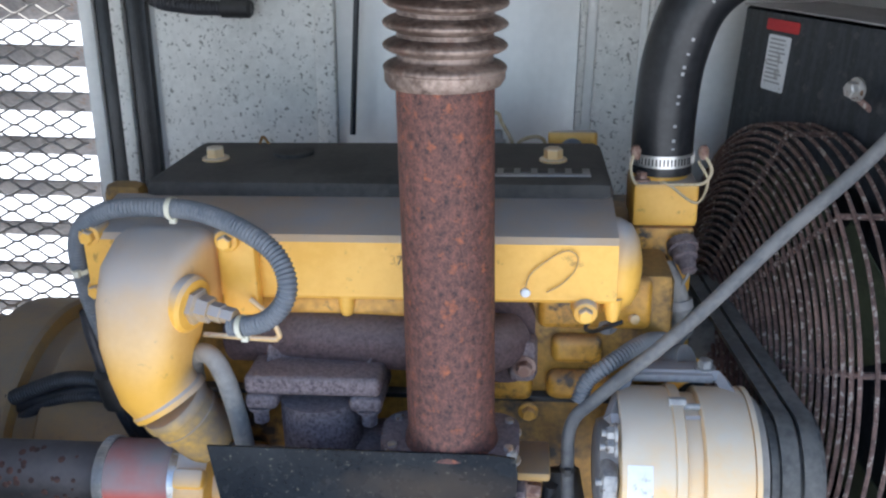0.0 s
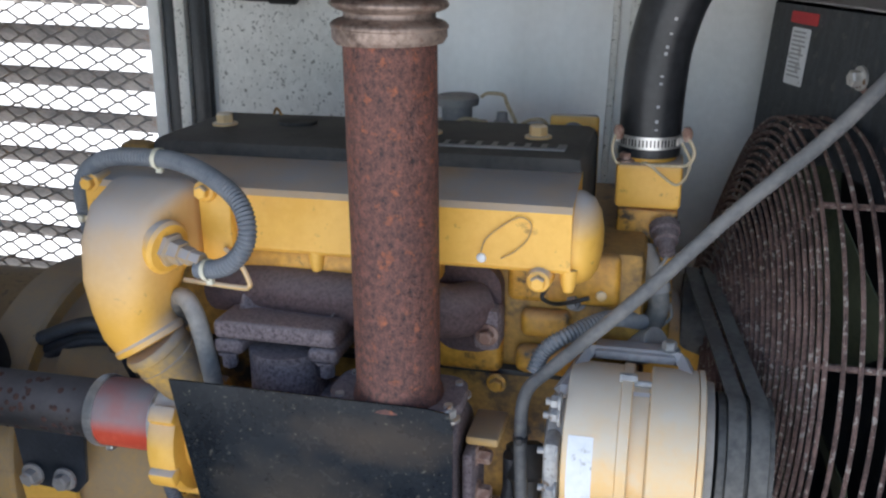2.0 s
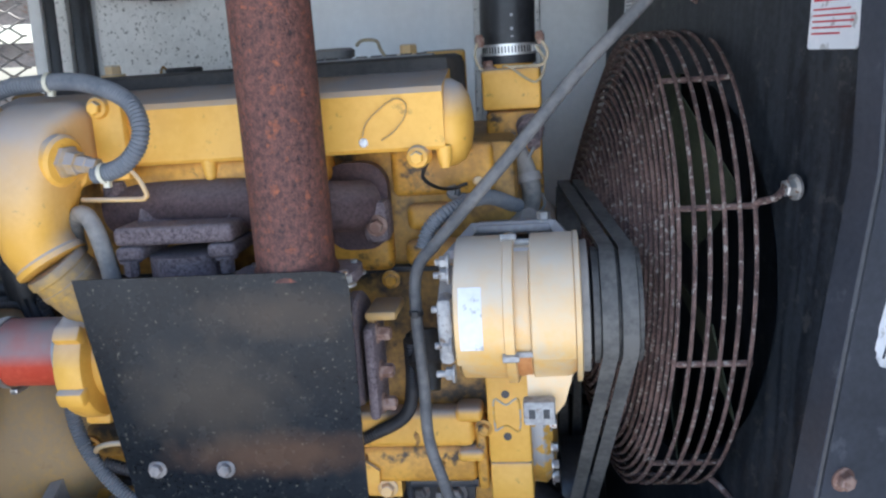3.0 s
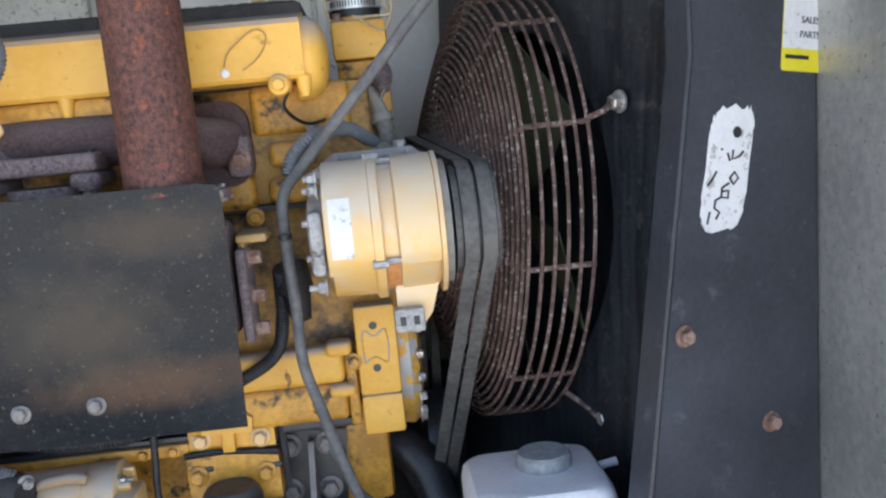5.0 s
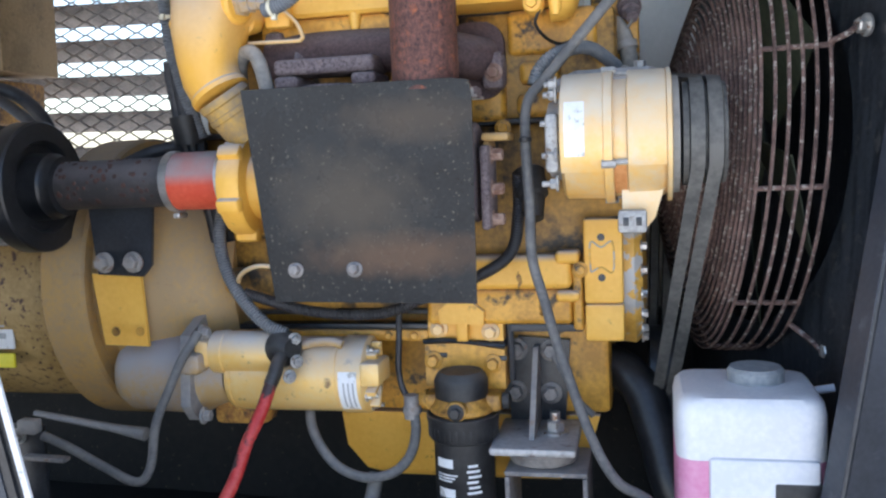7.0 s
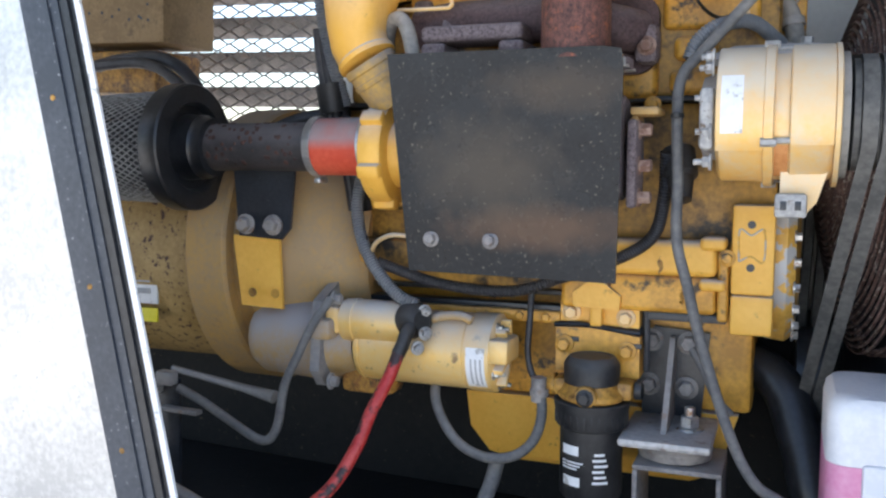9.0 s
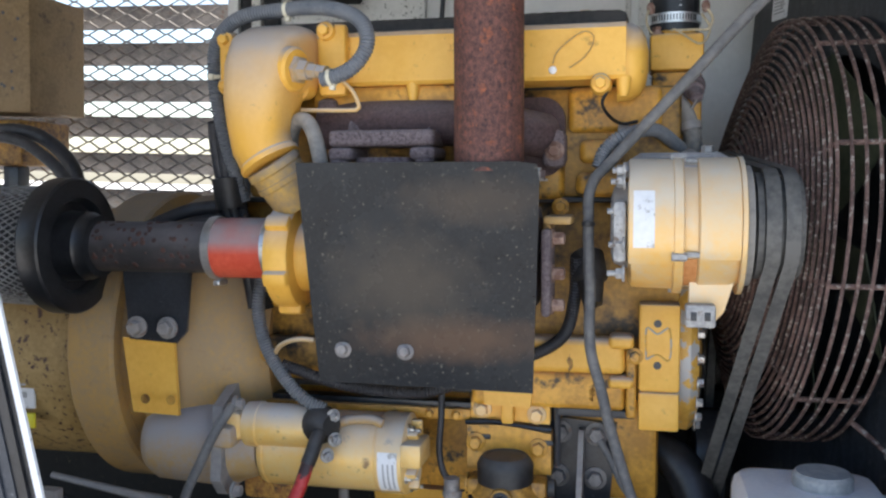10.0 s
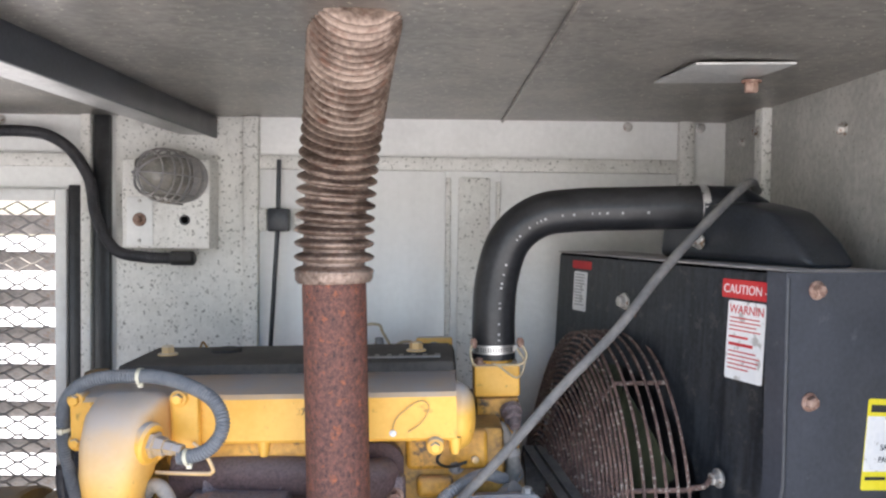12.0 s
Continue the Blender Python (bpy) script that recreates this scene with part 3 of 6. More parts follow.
part("frame_fold", slanted(0.052, 0.058, 0.583, 0.5858), DARKSTEEL, door)
part("door_sheet", slanted(0.0993, 0.62, 0.590, 0.60), PALE_METAL, door)
for z in (0.76, 1.0, 1.15, 0.55, 0.4):
    bm = B()
    lathe(bm, (-0.551 - 0.2345 * (z - 1.139) - 0.075, 0.586, z), (0, -1, 0), [(0, 0.004), (0.0015, 0.003), (0.002, 0.001)], 10)
    part("rivet", bm, BROWNCAST, door)

# ---- radiator ----
RM = pose(0.642, 0.840, 0, 0, 0, 20)
def at(x, y, z):
    return RM @ Vector((x, y, z))
rad = thing("radiator", (0.65, 1.2, Z0), "black painted radiator and fan shroud with warning labels", "radiator")
RD = 0.785                       # depth of the shroud, from its front to its back
def lean(z):
    """How far the front corner stands out of plumb at the height z."""
    return -0.150 * max(0.0, 1.20 - z)
def inset(z):
    """How far the shroud's side lies behind the edge of the front panel."""
    return 0.015 + 0.05 * max(0.0, z - 0.68)
levels = (Z0, 0.5, 0.8, 1.0, 1.2, 1.35, 1.492, 1.497)
bm = B()
loft(bm, [[RM @ Vector(p) for p in ((inset(z) + k, 0.012 + k, z), (0.205, 0.012 + k, z), (0.205, RD, z), (inset(z) + k, RD, z))] for z, k in zip(levels, (0, 0, 0, 0, 0, 0, 0, 0.005))])
# the side towards the engine has a round opening for the fan
inward = RM.inverted()
old_side = []
for f in bm.faces:
    c = inward @ f.calc_center_median()
    if abs(c.x - inset(c.z)) < 0.008 and 0.1 < c.y < 0.7 and c.z < 1.496:
        old_side.append(f)
bmesh.ops.delete(bm, geom=old_side, context='FACES_ONLY')
HY, HZ, HR = 0.505, 0.985, 0.300
def side(y, z):
    return RM @ Vector((inset(z), y, z))
corner_at = [math.atan2(z - HZ, y - HY) for y, z in ((0.012, Z0), (RD, Z0), (RD, 1.492), (0.012, 1.492))]
turns = sorted([k * math.tau / 72 - math.pi for k in range(72)] + corner_at)
spokes = []
for g in turns:
    cg, sg = math.cos(g), math.sin(g)
    reach = min((RD - HY) / cg if cg > 1e-6 else ((0.012 - HY) / cg if cg < -1e-6 else 9), (1.492 - HZ) / sg if sg > 1e-6 else ((Z0 - HZ) / sg if sg < -1e-6 else 9))
    inner = min(HR, reach - 0.012)
    line = [bm.verts.new(side(HY + inner * cg, HZ + inner * sg) + RM.to_3x3() @ Vector((0.02, 0, 0)))]
    line += [bm.verts.new(side(HY + (inner + (reach - inner) * q) * cg, HZ + (inner + (reach - inner) * q) * sg)) for q in (0, 0.25, 0.5, 0.75, 1)]
    spokes.append(line)
for a, b in zip(spokes, spokes[1:] + spokes[:1]):
    for j in range(5):
        bm.faces.new((a[j], a[j + 1], b[j + 1], b[j]))
part("shroud", bm, SHROUD, rad)
bm = B()
loft(bm, [[RM @ Vector(p) for p in ((lean(z) - 0.004, -0.004, z), (0.20, -0.004, z), (0.20, 0.010, z), (lean(z) - 0.001, 0.010, z), (lean(z) - 0.001, 0.035, z), (lean(z) - 0.004, 0.035, z))] for z in levels[:-1] + (1.500,)])
part("front_panel", bm, PANEL, rad, "weathered blue-black front panel")
part("top_lip", box(B(), (0.05, 0.0, 1.4975), (0.205, RD, 1.5005), 0.001, RM), ARMDUST, rad, "dusty folded lip along the shroud's top")
part("corner_bead", tube(B(), [RM @ Vector((lean(z) + 0.001, -0.001, z)) for z in levels[:-1]], 0.0045, 12), BLACK, rad)
bm = B()
sheet(bm, [(0.06, 1.5015), (0.47, 1.5015), (0.46, 1.56), (0.42, 1.598), (0.25, 1.606), (0.16, 1.590), (0.10, 1.545)], 0.10, RM @ pose(0.20, 0, 0, 0, 0, 90))
bmesh.ops.bevel(bm, geom=bm.edges[:], offset=0.016, segments=3, profile=0.5, affect='EDGES')
part("top_tank", bm, BLACK, rad)
bm = tube(B(), [(0.625, 1.22, 1.594), (0.70, 1.22, 1.594), (0.72, 1.20, 1.575)], 0.043, 24)
part("inlet_neck", bm, BLACK, rad)
for x, z in ((0.050, 1.475), (0.042, 1.315), (-0.022, 0.866), (0.115, 0.730)):
    bm = bolt(B(), at(x, -0.004, z), RM.to_3x3() @ Vector((0, -1, 0)), 0.0095)
    part("bolt", bm, RUSTBOLT, rad)
bm = stud(B(), at(0.095, 0.33, 1.535), RM.to_3x3() @ Vector((-1, 0, 0)), 0.010)
part("drain_plug", bm, STEEL, rad)
# labels: FACE maps label x, y to the shroud's side, FRONT to its front
FACE = RM @ pose(inset(1.39) - 0.0008, 0, 1.39, 90, 0, -90) @ pose(0, 0, 0, -2.8, 0, 0) @ pose(0, -1.39, 0)
FRONT = RM @ pose(0, -0.0045, 0, 90, 0, 0)
def plate_on(m, x0, x1, z0, z1, lift, material, name, r=0.002):
    t = bmesh.new()
    o = rrect(x1 - x0, z1 - z0, min(r, (x1 - x0) * 0.45, (z1 - z0) * 0.45), 3)
    a = [t.verts.new(((x0 + x1) / 2 + p, (z0 + z1) / 2 + q, lift)) for p, q in o]
    b = [t.verts.new(((x0 + x1) / 2 + p, (z0 + z1) / 2 + q, lift - 0.0004)) for p, q in o]
    t.faces.new(a)
    t.faces.new(b[::-1])
    for i in range(len(o)):
        t.faces.new((a[i], b[i], b[(i + 1) % len(o)], a[(i + 1) % len(o)]))
    bmesh.ops.transform(t, matrix=m, verts=t.verts)
    return part(name, t, material, rad)
def bars(m, x0, x1, z0, z1, n, lift, material, gap=0.45):
    h = (z1 - z0) / n
    for i in range(n):
        w = (x1 - x0) * (0.65 + 0.35 * random.random())
        zt = z1 - i * h
        plate_on(m, x0, x0 + w, zt - h * (1 - gap), zt, lift, material, "print_bar", 0.0003)

# ---- fan guard and fan ----
GY, GZ, GR, GX = 1.355, 0.973, 0.357, 0.462
guard = thing("fan_guard", (0.52, GY, GZ - GR), "rusty welded wire basket guard over the radiator fan", "fan guard")
def tip(x, y):
    """The guard and fan are turned a little towards the front."""
    return x - 0.125 * (y - GY + GR)
def ring(bm, x, r, w=0.0029, n=72, seg=6):
    return tube(bm, [(tip(x, GY + r * math.cos(k * math.tau / n)) + 0.07 * r * math.sin(k * math.tau / n), GY + r * math.cos(k * math.tau / n), GZ + r * math.sin(k * math.tau / n)) for k in range(n)], w, seg, closed=True)
for k in range(6):
    part("ring", ring(B(), GX + k * 0.0185, GR + (0.002 if k else 0)), GUARD, guard)
def dish(r):
    return GX - 0.095 * (1 - (r / GR) ** 1.5)
for k in range(1, 25):
    r = GR - 0.0109 * k
    part("ring", ring(B(), dish(r), r, 0.0031, 60), GUARD, guard)
for k in range(11):
    a = radians(124 + 360 / 11 * k)
    c, s = math.cos(a), math.sin(a)
    pts = [(tip(GX + 0.098, GY + GR * c) + 0.07 * GR * s, GY + (GR - 0.004) * c, GZ + (GR - 0.004) * s)] + [(tip(dish(r) + 0.003, GY + r * c) + 0.07 * r * s, GY + (r - 0.004) * c, GZ + (r - 0.004) * s) for r in (GR, 0.3, 0.25, 0.2, 0.15, 0.11)]
    part("spoke", tube(B(), pts, 0.0042, 6), GUARD, guard)
for (y, z), e in (((1.02, 1.12), (0.028, 0.180, 1.135)), ((1.30, 1.33), (0.035, 0.470, 1.399)), ((1.13, 0.70), (0.014, 0.245, 0.665))):
    q = at(*e)
    d = Vector((0, y - GY, z - GZ)).normalized()
    p = Vector((GX + 0.092, GY, GZ)) + d * GR
    p.x = tip(p.x, p.y) + 0.07 * (p.z - GZ)
    bm = tube(B(), smooth([p, p + d * 0.02 + Vector((0.02, 0, 0)), q + Vector((-0.012, 0, 0))], 4), 0.0045, 8)
    part("stay", bm, GUARD, guard)
    bm = bolt(B(), q, RM.to_3x3() @ Vector((-1, 0, 0)), 0.011)
    part("bolt", bm, STEEL, guard)

fan = thing("fan", (0.50, GY, GZ), "dark green engine cooling fan behind the guard", "fan")
bm = lathe(B(), (0.405, GY, GZ), (1, 0.125, 0), [(0, 0.05), (0.06, 0.06), (0.065, 0.09), (0.09, 0.09), (0.095, 0.04)], 24)
part("hub", bm, FANGREEN, fan)
for k in range(6):
    a = k * math.tau / 6 + 0.3
    ca, sa = math.cos(a), math.sin(a)
    loops = []
    for r, w, tw in ((0.085, 0.05, 40), (0.18, 0.075, 32), (0.32, 0.095, 24)):
        t = radians(tw)
        q = []
        for u, v in ((-w, -0.0015), (w, -0.0015), (w, 0.0015), (-w, 0.0015)):
            dx = u * math.sin(t) + v * math.cos(t)
            dt = u * math.cos(t) - v * math.sin(t)
            q.append((tip(0.535 + dx * 0.6, GY + r * ca - dt * sa), GY + r * ca - dt * sa, GZ + r * sa + dt * ca))
        loops.append(q)
    part("blade", loft(B(), loops), FANGREEN, fan)

# ---- exhaust ----
PX, PY = 0.0, 0.93
pipe = thing("exhaust_pipe", (PX, PY, 1.07), "rust-covered exhaust pipe rising from the turbocharger", "pipe")
bm = lathe(B(), (PX, PY, 1.075), (0, 0, 1), [(0, 0.0525), (0.008, 0.051), (0.014, 0.0482), (0.36, 0.0482), (0.40, 0.0482)], 48)
part("tube", bm, RUST, pipe)
bm = B()
sheet(bm, [(p, q) for p, q in rrect(0.155, 0.09, 0.03, 6)], 0.014, pose(PX - 0.002, PY + 0.010, 1.062, 90, 0, 0))
part("flange", bm, IRON, pipe)
for x, y in ((-0.064, -0.022), (0.064, -0.022), (-0.064, 0.035), (0.064, 0.035)):
    part("bolt", stud(B(), (PX + x, PY + y, 1.062), (0, 0, 1), 0.0095, 0.008), STEEL, pipe)
flex = thing("flexible_exhaust", (PX, PY, 1.470), "corrugated flexible steel exhaust section with brown heat tint", "pipe")
axis_pts = smooth([(PX, PY, 1.480), (PX + 0.003, PY - 0.002, 1.56), (PX + 0.012, PY - 0.015, 1.65), (PX + 0.028, PY - 0.060, 1.73), (PX + 0.050, PY - 0.170, 1.795), (PX + 0.076, PY - 0.310, 1.845)], 40)
path, rad_l = [], []
L = [0.0]
for a, b in zip(axis_pts, axis_pts[1:]):
    L.append(L[-1] + (b - a).length)
steps = int(L[-1] / 0.018 * 12)
phase, s_old = 0.0, 0.0
j = 0
for i in range(steps + 1):
    s = L[-1] * i / steps
    while j < len(L) - 2 and L[j + 1] < s:
        j += 1
    k = (s - L[j]) / max(L[j + 1] - L[j], 1e-9)
    path.append(axis_pts[j].lerp(axis_pts[j + 1], k))
    phase += (s - s_old) / (0.0212 - 0.0036 * min(s / 0.2, 1.0))
    s_old = s
    ph = phase % 1
    w = math.sin(math.pi * min(ph / 0.72, 1.0)) ** 0.7 if ph < 0.72 else 0.0
    rad_l.append(0.0465 + 0.0135 * w)
part("bellows", tube(B(), path, 0.05, 48, rad_l), FLEX, flex, angle=60)
part("collar", lathe(B(), (PX, PY, 1.470), (0, 0, 1), [(0, 0.0490), (0, 0.0545), (0.006, 0.0585), (0.016, 0.0585), (0.02, 0.052)], 48), FLEX, flex)

# ---- heat shield ----
shield = thing("heat_shield", (-0.1, 0.93, 0.77), "black steel heat shield plate, scorched, with painted-in warm reflections, bolted before the turbocharger", "heat shield")
tl, tr, bl, br_ = Vector((-0.263, 0.876, 1.088)), Vector((0.076, 0.878, 1.087)), Vector((-0.252, 0.929, 0.770)), Vector((0.061, 0.935, 0.764))
bm = B()
nz = 12
grid = {}
nx = 12
for i in range(nx + 1):
    for k in range(nz + 1):
        u, v = i / nx, k / nz
        p = tl.lerp(tr, u).lerp(bl.lerp(br_, u), v)
        # corner rounding at top right, and a slight bulge of the plate
        p = p + Vector((0, -0.004 * math.sin(math.pi * u) * math.sin(math.pi * v), 0))
        if i == nx and k == 0:
            p = tr.lerp(tl, 0.012).lerp(br_, 0.012)
        for d in (0, 1):
            grid[i, k, d] = bm.verts.new(p + Vector((0, 0.003 * d, 0)))
for i in range(nx):
    for k in range(nz):
        for d in (0, 1):
            bm.faces.new([grid[a, b, d] for a, b in ((i, k), (i + 1, k), (i + 1, k + 1), (i, k + 1))])
for i in range(nx):
    for k in (0, nz):
        bm.faces.new((grid[i, k, 0], grid[i + 1, k, 0], grid[i + 1, k, 1], grid[i, k, 1]))
for k in range(nz):
    for i in (0, nx):
        bm.faces.new((grid[i, k, 0], grid[i, k + 1, 0], grid[i, k + 1, 1], grid[i, k, 1]))
part("plate", bm, SHIELD, shield)
for x in (-0.212, -0.119):
    part("bolt", bolt(B(), (x, 0.920, 0.820), (0, -1, 0.1), 0.0085), MOUNT, shield)

# ---- engine ----
eng = thing("engine", (-0.1, 1.3, 0.42), "yellow painted diesel engine, grimy and dusty", "engine")
bm = B()
box(bm, (-0.47, 1.135, 0.72), (0.27, 1.50, 1.03), 0.012)
part("block", bm, YELLOW_OIL_SHADE, eng)
bm = B()
box(bm, (-0.40, 1.21, 0.52), (0.24, 1.48, 0.725), 0.012)
part("crankcase", bm, YELLOW_GRIMY, eng)
bm = B()
box(bm, (-0.44, 1.105, 1.034), (0.265, 1.46, 1.205), 0.012)
part("cylinder_head", bm, YELLOW_OIL_SHADE, eng)
bm = B()
loft(bm, [[(x0 , y0, z), (x1, y0, z), (x1, y1, z), (x0, y1, z)] for z, x0, x1, y0, y1 in ((0.38, -0.18, 0.14, 1.26, 1.42), (0.40, -0.22, 0.17, 1.235, 1.45), (0.45, -0.25, 0.20, 1.215, 1.47), (0.518, -0.255, 0.22, 1.205, 1.48))])
part("oil_pan", bm, YELLOW, eng)
part("gasket", box(B(), (-0.40, 1.128, 0.714), (0.255, 1.22, 0.722), 0.002), PLASTIC_BLACK, eng)
part("gasket", box(B(), (-0.46, 1.095, 1.028), (0.262, 1.15, 1.036), 0.002), PLASTIC_BLACK, eng)
# casting panels, ledges and lugs on the block
for lo, hi, m, bv in (((-0.06, 1.110, 0.698), (0.186, 1.145, 0.757), YELLOW_GRIMY, 0.010), ((-0.06, 1.102, 0.7575), (0.186, 1.145, 0.815), YELLOW, 0.012),
                      ((0.160, 1.094, 0.800), (0.199, 1.140, 0.822), YELLOW, 0.008), ((0.160, 1.094, 0.738), (0.199, 1.140, 0.756), YELLOW, 0.007), ((0.187, 1.104, 0.69), (0.203, 1.140, 0.800), YELLOW_GRIMY, 0.005),
                      ((0.114, 1.086, 1.088), (0.178, 1.112, 1.124), YELLOW_GRIMY, 0.010), ((0.108, 1.083, 1.036), (0.188, 1.112, 1.074), YELLOW_GRIMY, 0.012), ((0.000, 1.086, 1.032), (0.091, 1.112, 1.112), YELLOW_GRIMY, 0.014),
                      ((0.096, 1.090, 1.135), (0.236, 1.112, 1.204), YELLOW_GRIMY, 0.012), ((-0.45, 1.10, 0.85), (-0.28, 1.145, 0.93), YELLOW_GRIMY, 0.014), ((-0.44, 1.11, 0.745), (-0.30, 1.145, 0.80), YELLOW_OIL_SHADE, 0.010)):
    part("casting_panel", box(B(), lo, hi, bv, None, 3), m, eng)
for x, z, h in ((0.100, 0.775, 0.03), (0.135, 0.725, 0.022), (0.02, 0.74, 0.018)):
    part("paint_chip", loft(B(), [[(x + random.uniform(-0.003, 0.003) + w, 1.1005 if z > 0.7575 else 1.1085, z + h * (k / 6 - 0.5)) for w in (-0.003 * math.sin(math.pi * (k + 0.5) / 7), 0.003 * math.sin(math.pi * (k + 0.5) / 7))] + [(x, 1.106, z + h * (k / 6 - 0.5))] for k in range(7)]), BROWNCAST, eng)
part("core_plug", lathe(B(), (0.050, 1.086, 1.092), (0, -1, 0), [(0, 0.024), (0.008, 0.024), (0.008, 0.019), (0.003, 0.016)], 24), YELLOW_GRIMY, eng)
for x, y, z in ((0.086, 1.082, 1.022), (0.20, 1.10, 0.79), (-0.41, 1.105, 0.77), (-0.36, 1.09, 0.89)):
    part("bolt", bolt(B(), (x, y, z), (0, -1, 0), 0.009), YELLOW_GRIMY, eng)
# dark parting line between block and crankcase, over a flange with its bolts
part("gasket", box(B(), (-0.44, 1.128, 0.688), (-0.062, 1.16, 0.697), 0.001), BLACK, eng)
# black strip put in for the shadow line under the casting panel
part("gasket", box(B(), (0.080, 1.124, 0.684), (0.200, 1.16, 0.697), 0.001), BLACK, eng)
part("pan_flange", box(B(), (-0.44, 1.122, 0.668), (-0.062, 1.16, 0.6875), 0.004), YELLOW_GRIMY, eng)
for x in (-0.13, -0.085):
    part("bolt", bolt(B(), (x, 1.122, 0.678), (0, -1, 0), 0.007), YELLOW_GRIMY, eng)
# front cover with the drilled plate
bm = B()
box(bm, (0.206, 1.098, 0.735), (0.268, 1.30, 0.872), 0.005)
box(bm, (0.206, 1.103, 0.672), (0.268, 1.30, 0.733), 0.005)
part("timing_plate", bm, YELLOW, eng)
for z in (0.842, 0.777):
    part("bolt_hole", lathe(B(), (0.234, 1.0985, z), (0, -1, 0), [(0, 0.0062), (0.0009, 0.0060), (0.0010, 0.001)], 16), BLACK, eng)
bm = B()
loft(bm, [[(x, 1.245 + (r * math.cos(a)) * 0.65, 0.79 + r * 0.72 * math.sin(a)) for a in [k * math.tau / 20 for k in range(20)]] for x, r in ((0.255, 0.20), (0.285, 0.205), (0.298, 0.19), (0.305, 0.12))])
part("timing_cover", bm, ERODED, eng)
for z0, z1 in ((0.786, 0.834),):
    part("cast_outline", tube(B(), smooth([(0.217, 1.0975 if z0 > 0.75 else 1.1025, z0), (0.217, 1.0975 if z0 > 0.75 else 1.1025, z1), (0.234, 1.0975 if z0 > 0.75 else 1.1025, z1 - 0.008), (0.252, 1.0975 if z0 > 0.75 else 1.1025, z1), (0.252, 1.0975 if z0 > 0.75 else 1.1025, z0), (0.234, 1.0975 if z0 > 0.75 else 1.1025, z0 + 0.008), (0.217, 1.0975 if z0 > 0.75 else 1.1025, z0)], 4), 0.0014, 6), ERODED, eng)
for k in range(7):
    a = radians(150 + k * 16)
    part("bolt", bolt(B(), (0.296, 1.245 + 0.125 * math.cos(a), 0.79 + 0.14 * math.sin(a)), (1, 0, 0), 0.007), STEEL, eng)
# rocker cover
rock = part("rocker_cover", box(B(), (-0.40, 1.105, 1.20), (0.185, 1.32, 1.322), 0.014), ROCKER, eng, "dusty black rocker cover")
for x in (-0.340, -0.035, 0.114):
    part("bolt", bolt(B(), (x, 1.210, 1.322), (0, 0, 1), 0.0125), ALTER, eng)
part("casting_disc", lathe(B(), (-0.24, 1.24, 1.321), (0, 0, 1), [(0, 0.028), (0.006, 0.028), (0.008, 0.024)], 24), ROCKER, eng)
part("name_plate", box(B(), (-0.02, 1.130, 1.3215), (0.158, 1.163, 1.3245), 0.001), GREYCAST, eng)
for k in range(8):
    part("print_bar", box(B(), (-0.012 + k * 0.021, 1.137, 1.3246), (0.001 + k * 0.021, 1.157, 1.3262), 0.0008), ROCKER, eng)
part("filler_cap", lathe(B(), (-0.046, 1.42, 1.300), (0, 0, 1), [(0, 0.024), (0.026, 0.024), (0.027, 0.034), (0.038, 0.035), (0.042, 0.031), (0.043, 0.026), (0.040, 0.024)], 28), GREYCAST, eng)
part("lifting_eye", box(B(), (0.110, 1.355, 1.2), (0.182, 1.368, 1.328), 0.010), YELLOW, eng)
part("eye_hole", lathe(B(), (0.145, 1.3548, 1.300), (0, -1, 0), [(0, 0.018), (0.001, 0.017)], 20), GREYCAST, eng)
part("lifting_eye", box(B(), (-0.470, 1.13, 1.19), (-0.415, 1.165, 1.308), 0.014), YELLOW_OIL_SHADE, eng)
part("rear_rail", box(B(), (-0.101, 1.40, 1.2), (0.001, 1.44, 1.302), 0.005), YELLOW, eng)
for pts in (((-0.040, 1.36, 1.285), (-0.032, 1.36, 1.310), (-0.013, 1.36, 1.316), (0.015, 1.36, 1.309), (0.046, 1.36, 1.296), (0.055, 1.36, 1.28)), ((0.064, 1.36, 1.285), (0.068, 1.36, 1.310), (0.090, 1.36, 1.319), (0.105, 1.36, 1.312), (0.108, 1.36, 1.285)), ((0.0, 1.39, 1.345), (0.012, 1.38, 1.352), (0.035, 1.38, 1.350), (0.042, 1.38, 1.335), (0.057, 1.37, 1.309), (0.060, 1.36, 1.285))):
    part("fuel_line", tube(B(), smooth(pts), 0.0028, 8), FUELTAN, eng)
part("fuel_fitting", lathe(B(), (0.035, 1.375, 1.28), (0, 0, 1), [(0, 0.013), (0.03, 0.013), (0.034, 0.009), (0.045, 0.008)], 8), GREYCAST, eng)
part("wire_stub", tube(B(), smooth([(-0.308, 1.30, 1.300), (-0.306, 1.30, 1.318), (-0.300, 1.30, 1.332), (-0.292, 1.30, 1.322), (-0.284, 1.30, 1.313), (-0.272, 1.30, 1.309)], 5), 0.0022, 6), BROWNCAST, eng)

# ---- intake manifold ----
man = thing("intake_manifold", (-0.13, 1.06, 1.2), "long yellow intake manifold with dust along its top", "intake manifold")
bm = B()
prof = [(1.055, 1.206), (1.012, 1.206), (1.007, 1.211), (1.007, 1.278), (1.013, 1.285), (1.110, 1.303), (1.116, 1.300), (1.116, 1.206)]
loft(bm, [[(x, y, z) for y, z in prof] for x in (-0.436, -0.434, -0.3, -0.1, 0.1, 0.181, 0.183)])
part("plenum", bm, YELLOW, man)
bm = B()
